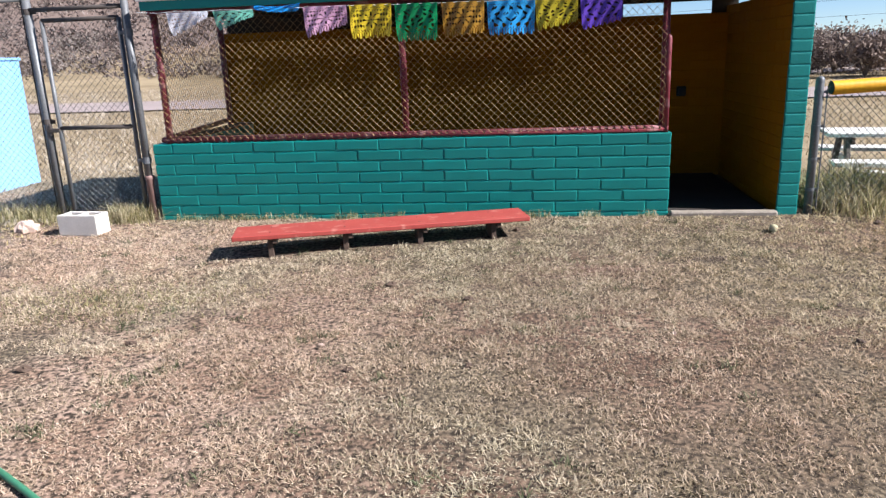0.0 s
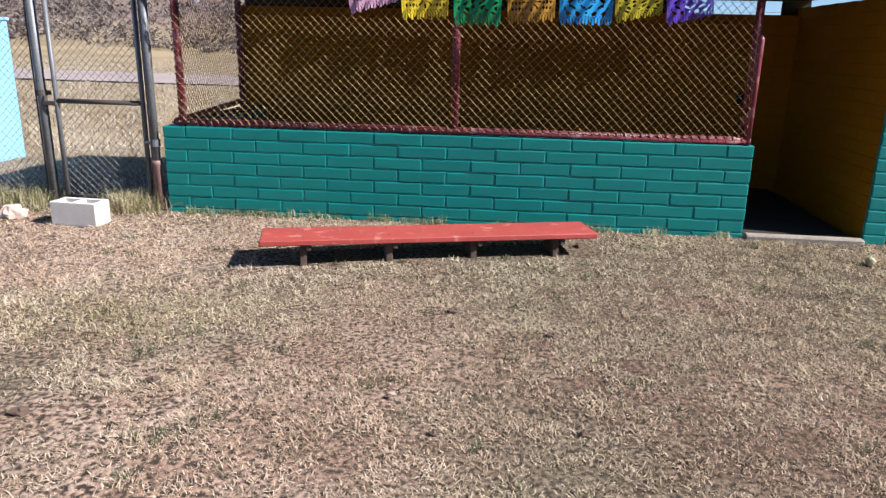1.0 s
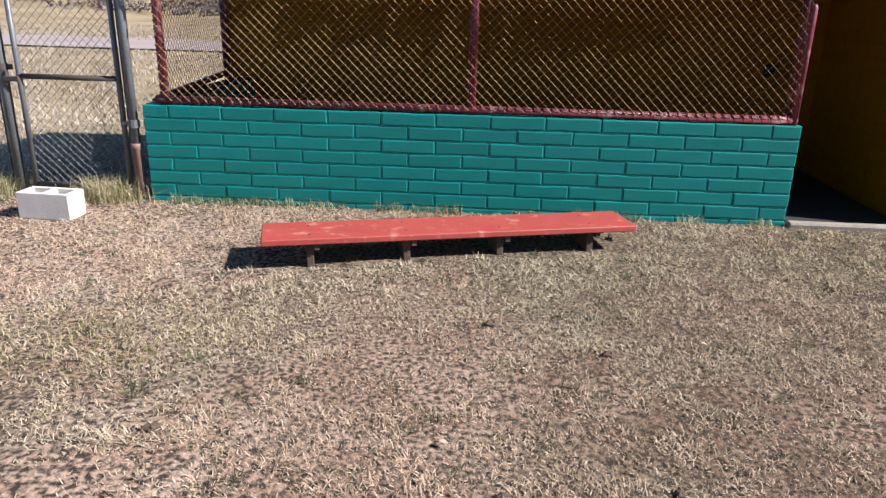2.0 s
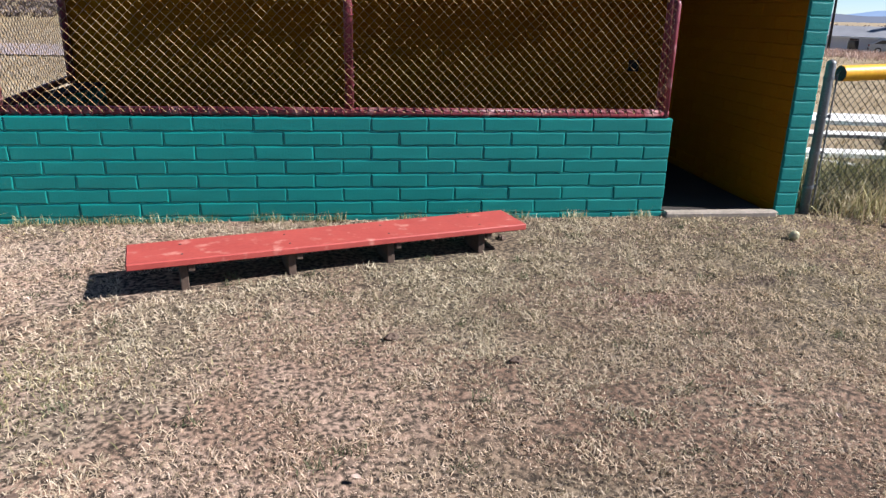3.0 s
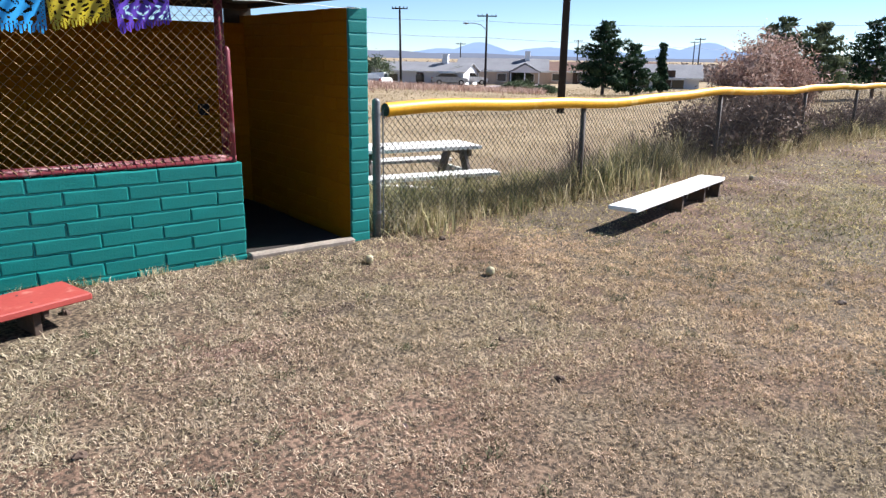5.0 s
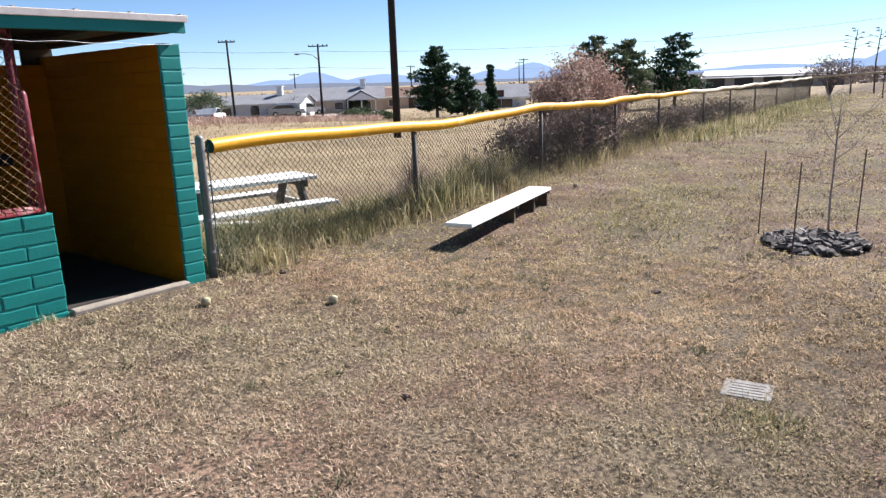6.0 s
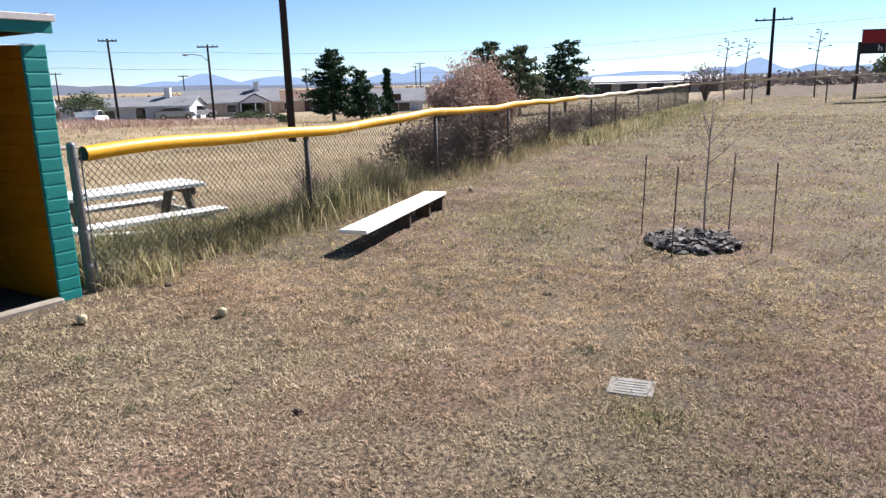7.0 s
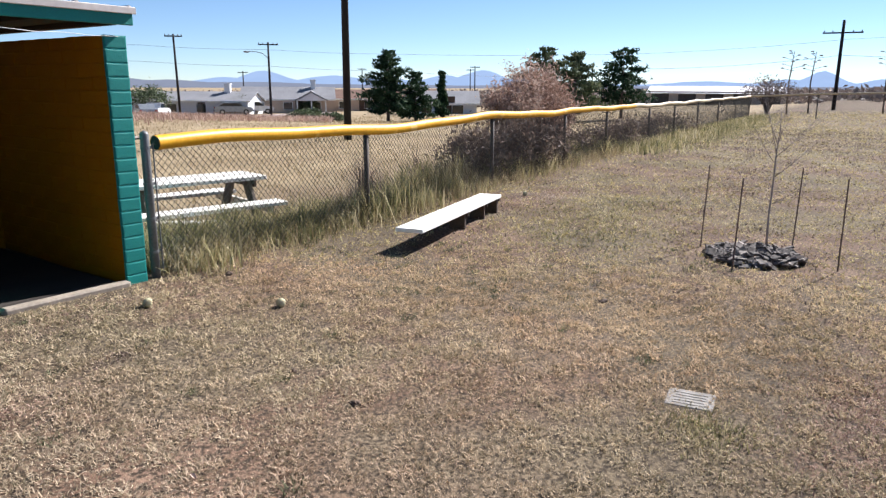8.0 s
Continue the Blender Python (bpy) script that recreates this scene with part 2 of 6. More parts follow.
# Both ranges emit by themselves: daylight and distance haze are put in their colour.
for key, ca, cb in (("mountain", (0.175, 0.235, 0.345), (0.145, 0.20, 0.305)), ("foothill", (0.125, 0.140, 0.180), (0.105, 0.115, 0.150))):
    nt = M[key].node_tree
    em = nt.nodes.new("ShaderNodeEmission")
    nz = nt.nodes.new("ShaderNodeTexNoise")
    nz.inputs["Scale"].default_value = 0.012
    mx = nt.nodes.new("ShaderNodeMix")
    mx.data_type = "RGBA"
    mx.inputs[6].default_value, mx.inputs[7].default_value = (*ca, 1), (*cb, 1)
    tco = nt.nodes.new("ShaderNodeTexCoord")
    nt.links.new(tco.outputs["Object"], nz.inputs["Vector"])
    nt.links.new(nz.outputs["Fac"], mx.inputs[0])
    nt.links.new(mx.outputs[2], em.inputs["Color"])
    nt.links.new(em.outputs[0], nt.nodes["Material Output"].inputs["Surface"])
M["turf"] = blade_mat("dry_turf", [(0.155, 0.138, 0.088), (0.29, 0.252, 0.175), (0.42, 0.355, 0.262), (0.50, 0.425, 0.325), (0.56, 0.48, 0.38), (0.61, 0.53, 0.43)], 0.38, patch=True, clump=0.95, clump_scale=8.0, spread=0.9)
M["turf_far"] = blade_mat("far_turf", [(0.21, 0.150, 0.075), (0.35, 0.295, 0.110), (0.52, 0.425, 0.175), (0.60, 0.470, 0.225), (0.63, 0.53, 0.31)], 0.30, clump=1.3, clump_scale=2.2, spread=1.9)
M["tall"] = blade_mat("tall_dry_grass", [(0.07, 0.080, 0.033), (0.20, 0.182, 0.08), (0.34, 0.29, 0.14), (0.50, 0.42, 0.25), (0.62, 0.53, 0.37)], 0.3)
M["straw"] = blade_mat("pale_straw", [(0.19, 0.14, 0.075), (0.27, 0.205, 0.115), (0.35, 0.27, 0.16), (0.44, 0.355, 0.235)], 0.3)
M["grey_straw"] = blade_mat("grey_straw", [(0.26, 0.21, 0.155), (0.36, 0.30, 0.23), (0.44, 0.375, 0.295), (0.52, 0.45, 0.36)], 0.2)
M["needles"] = blade_mat("pine_needles", [(0.012, 0.030, 0.014), (0.020, 0.045, 0.022), (0.035, 0.065, 0.030), (0.050, 0.085, 0.040)], 0.15)
M["olive"] = blade_mat("olive_leaves", [(0.05, 0.07, 0.035), (0.09, 0.115, 0.06), (0.15, 0.165, 0.095)], 0.2)
M["reed"] = blade_mat("dead_reed", [(0.22, 0.13, 0.10), (0.34, 0.22, 0.17), (0.46, 0.33, 0.26), (0.56, 0.44, 0.36)], 0.25)
M["brush"] = blade_mat("dark_brush", [(0.09, 0.065, 0.055), (0.15, 0.11, 0.09), (0.23, 0.17, 0.14), (0.32, 0.26, 0.19)], 0.2)
M["scrub"] = blade_mat("hill_scrub", [(0.12, 0.092, 0.082), (0.16, 0.125, 0.11), (0.20, 0.16, 0.14), (0.25, 0.21, 0.18)], 0.2)
M["weed"] = blade_mat("green_weed", [(0.06, 0.065, 0.035), (0.10, 0.11, 0.055), (0.17, 0.17, 0.09)], 0.25)


def ground_mat():
    """Reddish soil, trodden straw and grey-green turf in patches; pale straw beyond the fence."""
    m = bpy.data.materials.new("dry_ground")
    m.use_nodes = True
    nt = m.node_tree
    N, L = nt.nodes, nt.links
    p = N["Principled BSDF"]
    p.inputs["Roughness"].default_value = 0.97
    p.inputs["Specular IOR Level"].default_value = 0.1
    tc = N.new("ShaderNodeTexCoord")

    def nz(scale, detail, lo, hi):
        n = N.new("ShaderNodeTexNoise")
        n.inputs["Scale"].default_value, n.inputs["Detail"].default_value = scale, detail
        L.new(tc.outputs["Object"], n.inputs["Vector"])
        r = N.new("ShaderNodeMapRange")
        r.interpolation_type = "SMOOTHSTEP"
        r.inputs["From Min"].default_value, r.inputs["From Max"].default_value = lo, hi
        L.new(n.outputs["Fac"], r.inputs["Value"])
        return r.outputs["Result"], n.outputs["Fac"]

    def mx(f, x, y):
        k = N.new("ShaderNodeMix")
        k.data_type = "RGBA"
        L.new(f, k.inputs[0])
        for s, v in ((k.inputs[6], x), (k.inputs[7], y)):
            if isinstance(v, tuple):
                s.default_value = (*v, 1)
            else:
                L.new(v, s)
        return k.outputs[2]

    f1, _ = nz(0.55, 5, 0.40, 0.62)
    f2, _ = nz(2.2, 6, 0.42, 0.60)
    f3, raw = nz(38, 12, 0.36, 0.66)
    f4, _ = nz(0.16, 4, 0.45, 0.60)
    sep = N.new("ShaderNodeSeparateXYZ")
    L.new(tc.outputs["Object"], sep.inputs[0])

    def along(axis, lo, hi):
        r = N.new("ShaderNodeMapRange")
        r.inputs["From Min"].default_value, r.inputs["From Max"].default_value = lo, hi
        L.new(sep.outputs[axis], r.inputs["Value"])
        return r.outputs["Result"]
    pale = mx(f2, (0.36, 0.235, 0.165), (0.46, 0.33, 0.25))
    red = mx(f2, (0.155, 0.094, 0.064), (0.235, 0.152, 0.106))
    soil = mx(along("X", -2.0, 0.8), pale, red)
    near = mx(f4, (0.125, 0.094, 0.062), (0.18, 0.14, 0.092))
    far = mx(f4, (0.16, 0.125, 0.068), (0.22, 0.175, 0.10))
    grass = mx(along("X", 6.0, 13.0), near, far)
    col = mx(f1, soil, grass)
    dark = mx(f3, (0.040, 0.030, 0.022), col)
    out = N.new("ShaderNodeMapRange")
    out.inputs["From Min"].default_value, out.inputs["From Max"].default_value = 1.0, 4.0
    L.new(sep.outputs["Y"], out.inputs["Value"])
    f5, _ = nz(0.35, 6, 0.40, 0.62)
    field = mx(f5, (0.22, 0.165, 0.10), (0.29, 0.225, 0.14))
    col = mx(out.outputs["Result"], dark, field)
    hill = N.new("ShaderNodeMapRange")
    hill.inputs["From Min"].default_value, hill.inputs["From Max"].default_value = 1.8, 3.2
    L.new(sep.outputs["Z"], hill.inputs["Value"])
    col = mx(hill.outputs["Result"], col, (0.17, 0.125, 0.105))
    L.new(col, p.inputs["Base Color"])
    bp = N.new("ShaderNodeBump")
    bp.inputs["Strength"].default_value, bp.inputs["Distance"].default_value = 0.8, 0.012
    L.new(raw, bp.inputs["Height"])
    L.new(bp.outputs[0], p.inputs["Normal"])
    return m


M["ground"] = ground_mat()

# ---- mesh helpers ----


class B:
    """Gathers the faces of one mesh."""

    def __init__(self):
        self.v, self.f = [], []

    def add(self, verts, faces):
        o = len(self.v)
        self.v += [tuple(q) for q in verts]
        self.f += [tuple(i + o for i in q) for q in faces]
        return self

    def box(self, c, s, rz=0.0, ch=0.0, m=None):
        """A box of centre c and size s, its edges chamfered by ch."""
        bm = bmesh.new()
        hx, hy, hz = s[0] / 2, s[1] / 2, s[2] / 2
        ch = min(ch, hx * 0.9, hy * 0.9, hz * 0.9)
        if ch <= 0:
            pts = [(a * hx, b * hy, d * hz) for a in (-1, 1) for b in (-1, 1) for d in (-1, 1)]
        else:
            pts = []
            for a in (-1, 1):
                for b in (-1, 1):
                    for d in (-1, 1):
                        pts += [(a * (hx - ch), b * (hy - ch), d * hz), (a * (hx - ch), b * hy, d * (hz - ch)), (a * hx, b * (hy - ch), d * (hz - ch))]
        for q in pts:
            bm.verts.new(q)
        bmesh.ops.convex_hull(bm, input=bm.verts)
        bmesh.ops.dissolve_limit(bm, angle_limit=0.02, verts=bm.verts, edges=bm.edges)
        bm.verts.index_update()
        k = m or (Matrix.Translation(c) @ Matrix.Rotation(radians(rz), 4, "Z"))
        self.add([k @ q.co for q in bm.verts], [[w.index for w in q.verts] for q in bm.faces])
        bm.free()
        return self

    def tube(self, pts, r, n=8, caps=True):
        """A round bar through pts; r is one radius or one for each point."""
        pts = [Vector(q) for q in pts]
        rs = r if isinstance(r, (list, tuple)) else [r] * len(pts)
        rings = []
        for i, q in enumerate(pts):
            d = (pts[min(i + 1, len(pts) - 1)] - pts[max(i - 1, 0)]).normalized()
            u = d.cross(Vector((0, 0, 1)) if abs(d.z) < 0.95 else Vector((1, 0, 0))).normalized()
            w = d.cross(u)
            rings.append([q + (u * math.cos(a) + w * math.sin(a)) * rs[i] for a in (2 * math.pi * k / n for k in range(n))])
        f = [(i * n + k, i * n + (k + 1) % n, (i + 1) * n + (k + 1) % n, (i + 1) * n + k) for i in range(len(pts) - 1) for k in range(n)]
        if caps:
            f += [tuple(range(n - 1, -1, -1)), tuple(range((len(pts) - 1) * n, len(pts) * n))]
        return self.add([q for ring in rings for q in ring], f)

    def ball(self, c, r, sx=1, sy=1, sz=1, n=12, rough=0.0):
        vs, fs = [], []
        m = n // 2
        for i in range(m + 1):
            for k in range(n):
                th, ph = math.pi * i / m, 2 * math.pi * k / n
                d = Vector((math.sin(th) * math.cos(ph), math.sin(th) * math.sin(ph), math.cos(th)))
                g = 1 + rough * noise.noise(d * 2.3 + Vector(c)) if rough else 1
                vs.append((c[0] + d.x * r * sx * g, c[1] + d.y * r * sy * g, c[2] + d.z * r * sz * g))
        for i in range(m):
            for k in range(n):
                fs.append((i * n + k, (i + 1) * n + k, (i + 1) * n + (k + 1) % n, i * n + (k + 1) % n))
        return self.add(vs, fs)

    def mesh(self, name, smooth=False):
        me = bpy.data.meshes.new(name)
        me.from_pydata(self.v, [], self.f)
        if smooth:
            me.polygons.foreach_set("use_smooth", [True] * len(me.polygons))
        me.update()
        return me


def part(name, b, material, parent=None, label="", smooth=False, at=None):
    """One mesh object under a thing or a part."""
    me = b.mesh(name, smooth) if isinstance(b, B) else b
    if not me.materials:
        me.materials.append(material)
    ob = new(name, me)
    if parent:
        ob.parent = parent
    if at is not None:
        ob.matrix_basis = at
    if label:
        ob["label"] = label
    return ob


def thing(name, label, category, at=(0, 0, 0), rz=0.0, group="", kind=""):
    """A thing's Empty, at its base."""
    ob = new(name)
    ob.empty_display_size = 0.1
    ob.matrix_basis = pose(*at, 0, 0, rz)
    return tagged(ob, label, category, group, kind)


def fast(name, V, F, material, parent=None):
    """One object from arrays of points and faces."""
    V, F = np.asarray(V, dtype=np.float32), np.asarray(F, dtype=np.int32)
    k = F.shape[1]
    me = bpy.data.meshes.new(name)
    me.vertices.add(len(V))
    me.vertices.foreach_set("co", V.ravel())
    me.loops.add(F.size)
    me.loops.foreach_set("vertex_index", F.ravel())
    me.polygons.add(len(F))
    me.polygons.foreach_set("loop_start", np.arange(0, F.size, k, dtype=np.int32))
    me.polygons.foreach_set("loop_total", np.full(len(F), k, dtype=np.int32))
    me.update(calc_edges=True)
    me.validate()
    me.materials.append(material)
    ob = new(name, me)
    ob.parent = parent
    return ob


rng = np.random.default_rng(7)


def sstep(a, b, x):
    t = np.clip((x - a) / (b - a), 0, 1)
    return t * t * (3 - 2 * t)


# the dugout stands askew to the outfield fence
DUGOUT = Matrix.Translation((-0.1395, -0.047, -0.06)) @ Matrix.Rotation(radians(-5.46), 4, "Z")


def across(x, y):
    """How far a place lies behind the dugout's front wall."""
    return (y + 0.047) * math.cos(radians(5.46)) + (x + 0.1395) * math.sin(radians(5.46))


def height(x, y):
    """The ground's height."""
    x, y = np.asarray(x, dtype=float), np.asarray(y, dtype=float)
    r = np.hypot(x, y + 5)
    k = np.minimum(1, 150 / np.maximum(r, 1e-6))
    z = (-0.0255 * y * sstep(24, 44, x) - 0.0044 * x) * k * sstep(12, 45, r)
    z = z + 0.045 * sstep(-1.5, -0.15, across(x, y)) * (1 - sstep(3.4, 6, x)) * (1 - sstep(14, 30, r))
    z = z - 0.12 * sstep(0.2, 1.2, y) * sstep(3.6, 4.6, x)
    z = z + 15.5 * np.exp(-(((x + 44) / 30) ** 2 + ((y - 82) / 24) ** 2))
    z = z + 0.012 * np.sin(x * 2.1 + 0.7 * y) * np.sin(y * 1.7 - 0.4 * x) * (1 - sstep(15, 30, r)) * sstep(0.2, 0.6, np.abs(y))
    return z


def gz(x, y):
    return float(height(x, y))


def blades(n, px, py, hgt, wid, lean, name, material, parent=None, base=None):
    """Bent blades: a quad and a tip each, rooted at px, py."""
    a = rng.uniform(0, 2 * math.pi, n)
    ln = hgt * rng.uniform(0.55, 1.25, n)
    tilt = np.clip(rng.normal(lean, 0.28, n), 0.02, 1.45)
    d = np.stack([np.cos(a), np.sin(a)], 1)
    w = np.stack([-np.sin(a), np.cos(a)], 1) * (wid * rng.uniform(0.6, 1.4, n))[:, None]
    turn = rng.uniform(-0.9, 0.9, n)
    w3 = np.concatenate([w * np.cos(turn)[:, None], (np.sin(turn) * wid)[:, None]], 1)
    root = np.stack([px, py, (height(px, py) if base is None else base) - 0.004], 1)
    up = np.concatenate([d * np.sin(tilt)[:, None], np.cos(tilt)[:, None]], 1)
    t2 = np.clip(tilt + rng.uniform(0.1, 0.7, n), 0, 1.7)
    up2 = np.concatenate([d * np.sin(t2)[:, None], np.cos(t2)[:, None]], 1)
    mid = root + up * (ln * 0.55)[:, None]
    tip = mid + up2 * (ln * 0.45)[:, None]
    V = np.stack([root - w3 / 2, root + w3 / 2, mid + w3 * 0.4, mid - w3 * 0.4, tip], 1).reshape(-1, 3)
    o = (np.arange(n) * 5)[:, None]
    F = np.concatenate([o + np.array([[0, 1, 2]]), o + np.array([[0, 2, 3]]), o + np.array([[3, 2, 4]])], 0)
    return fast(name, V, F, material, parent)


def leaves(P, size, name, material, parent=None, long=1.0):
    """A small pointed leaf at every point of P, turned at random."""
    n = len(P)
    d = rng.normal(size=(n, 3))
    d /= np.linalg.norm(d, axis=1)[:, None]
    e = np.cross(d, rng.normal(size=(n, 3)))
    e /= np.linalg.norm(e, axis=1)[:, None]
    s = (size * rng.uniform(0.5, 1.4, n))[:, None]
    V = np.stack([P - d * s * long, P + e * s * 0.45, P + d * s * long, P - e * s * 0.45], 1).reshape(-1, 3)
    F = (np.arange(n) * 4)[:, None] + np.array([[0, 1, 2, 3]])
    return fast(name, V, F, material, parent)


def link_fabric(b, a, c, z0a, z1a, z0c, z1c, pitch=0.065, r=0.0022, n=3):
    """Chain-link between a and c in plan: two families of slanting wires, passing before and behind one another."""
    a, c = Vector((*a, 0)), Vector((*c, 0))
    u = (c - a)
    length = u.length
    u.normalize()
    nrm = Vector((-u.y, u.x, 0))
    h = max(z1a - z0a, z1c - z0c)
    step = pitch
    k = int((length + h) / step) + 1
    for s in (1, -1):
        for i in range(-int(h / step) - 1, k):
            x0 = i * step
            lo, hi = max(0.0, -x0), min(h, length - x0)
            if hi - lo < 0.01:
                continue
            ends = []
            for t in (lo, hi):
                xx = x0 + t
                q = xx / length
                zz0, zz1 = z0a + (z0c - z0a) * q, z1a + (z1c - z1a) * q
                f = t / h
                z = zz0 + (zz1 - zz0) * (f if s > 0 else 1 - f)
                ends.append(a + u * xx + nrm * (s * r * 0.9) + Vector((0, 0, z)))
            b.tube(ends, r, n, False)
    return b

# ---- ground ----


def build_ground():
    def axis(lo, hi):
        near = np.arange(-14, 26.01, 0.25)
        out, s, q = [], 0.5, 26.0
        while q < hi:
            q += s
            s *= 1.13
            out.append(q)
        inn, s, q = [], 0.5, -14.0
        while q > lo:
            q -= s
            s *= 1.13
            inn.append(q)
        return np.array(inn[::-1] + list(near) + out)
    xs, ys = axis(-3500, 3500), axis(-3500, 3500)
    X, Y = np.meshgrid(xs, ys)
    Z = height(X, Y)
    V = np.stack([X.ravel(), Y.ravel(), Z.ravel()], 1)
    nx, ny = len(xs), len(ys)
    i, j = np.meshgrid(np.arange(nx - 1), np.arange(ny - 1))
    q = (j * nx + i).ravel()
    F = np.stack([q, q + 1, q + 1 + nx, q + nx], 1)
    ob = fast("ground", V, F, M["ground"])
    ob.data.polygons.foreach_set("use_smooth", [True] * len(F))
    tagged(ob, "dry reddish soil under dead short turf and straw fields", "ground", kind="structure")


build_ground()


def mountains(name, peaks, dist, base, material, label, depth):
    """A far range: a ridge made of rounded peaks (azimuth, height, width in degrees)."""
    b = B()
    az = np.arange(-60, 140, 0.5)
    h = np.full(len(az), base)
    for a0, hh, ww in peaks:
        h = np.maximum(h, base + hh * np.exp(-np.abs((az - a0) / ww) ** 1.8))
    h = h + np.array([noise.fractal(Vector((a * 0.35, dist * 0.01, 0)), 1.0, 2.0, 5) for a in az]) * base * 0.30
    rows = []
    for k, (dd, f) in enumerate(((0, 0.0), (0, 0.45), (depth * 0.5, 1.0), (depth * 1.6, 0.0))):
        rows.append([((dist + dd + 20 * math.sin(i * 0.9 + k)) * math.sin(radians(a)), (dist + dd + 20 * math.sin(i * 0.9 + k)) * math.cos(radians(a)), -20 + (hh + 20) * f) for i, (a, hh) in enumerate(zip(az, h))])
    n = len(az)
    b.add([q for r in rows for q in r], [(r * n + i, r * n + i + 1, (r + 1) * n + i + 1, (r + 1) * n + i) for r in range(3) for i in range(n - 1)])
    return tagged(part(name, b, material, smooth=True), label, "mountains", kind="structure")


mountains("backdrop", ((46, 50, 2.0), (43.2, 22, 2.2), (51.5, 32, 3.0), (55, 27, 2.6), (62.9, 58, 2.2), (60, 36, 2.0), (66, 24, 2.5), (87.4, 56, 1.3), (85.4, 22, 2.0), (91, 22, 1.3), (94.5, 14, 2.5), (80, 14, 3)), 3000, 14, M["mountain"], "mountain range on the horizon, glowing blue with painted haze", 400)
mountains("backdrop", ((29, 12, 5), (36, 11, 3), (39, 9, 3), (45, 5, 5)), 1500, 4, M["foothill"], "low hills before the mountain range, glowing in painted haze", 200)

# ---- dugout ----
BL, BH = 0.4064, 0.1016
WALL_TOP = 0.855


def brick_mesh(w, d, h, seed):
    """A slumped block: an uneven, softly chamfered face, straight sides behind it."""
    nl = 5 if w > 0.25 else 3
    ring = [(-w / 2 + w * i / nl, -h / 2) for i in range(nl)] + [(w / 2, -h / 2), (w / 2, 0.0)]
    ring += [(w / 2 - w * i / nl, h / 2) for i in range(nl)] + [(-w / 2, h / 2), (-w / 2, 0.0)]
    n = len(ring)
    wob = [0.0054 * noise.noise(Vector((x * 11 + seed * 7.3, z * 23, seed * 3.1))) for x, z in ring]
    wob2 = [0.0012 * noise.noise(Vector((x * 6 - seed * 4.3, z * 9, seed * 1.7 + 5))) for x, z in ring]
    b = B()
    for inset, depth in ((0.0, d / 2), (0.0, -d / 2 + 0.006), (0.0025, -d / 2 + 0.0018), (0.009, -d / 2)):
        for k, (x, z) in enumerate(ring):
            g = wob[k] if depth < 0 else 0.0
            sx, sz = (1 if x > 0.01 else -1 if x < -0.01 else 0), (1 if z > 0 else -1 if z < 0 else 0)
            ex = inset + g if abs(abs(x) - w / 2) < 1e-6 else 0
            ez = inset + g if abs(abs(z) - h / 2) < 1e-6 else 0
            b.v.append((x - sx * ex, depth + (wob2[k] if depth < -d / 2 + 0.004 else 0), z - sz * ez))
    for r in range(3):
        for k in range(n):
            b.f.append((r * n + k, r * n + (k + 1) % n, (r + 1) * n + (k + 1) % n, (r + 1) * n + k))
    b.v.append((0, -d / 2 + 0.0004 * noise.noise(Vector((seed, 2, 3))), 0))
    b.f += [(3 * n + k, 3 * n + (k + 1) % n, 4 * n) for k in range(n)]
    b.f.append(tuple(range(n - 1, -1, -1)))
    return b.mesh("brick")


def block_wall(wall, x0, x1, y0, top, courses, material, thick, along="x", face=-1, shift=0):
    """Courses of blocks along x or y, half a block apart; face is the side that shows."""
    kinds = {}
    for c in range(courses):
        z = top - BH * (c + 0.5)
        s = x0
        first = BL / 2 if (c + shift) % 2 == 0 else BL
        k = 0
        while s < x1 - 0.02:
            w = first if k == 0 else BL
            if s + w > x1 - 0.05:
                w = x1 - s
            key = (round(w, 3), (c * 7 + k * 3) % 5)
            if key not in kinds:
                kinds[key] = brick_mesh(w - 0.008, thick, BH - 0.0085, key[1] + w)
                kinds[key].materials.append(material)
            mid = s + w / 2
            jit = 0.0018 * math.sin(c * 12.9 + k * 78.2)
            m = pose(mid, y0 + face * jit, z) if along == "x" else pose(y0 + face * jit, mid, z, 0, 0, 90)
            part("brick", kinds[key], material, wall, at=m)
            s += w
            k += 1


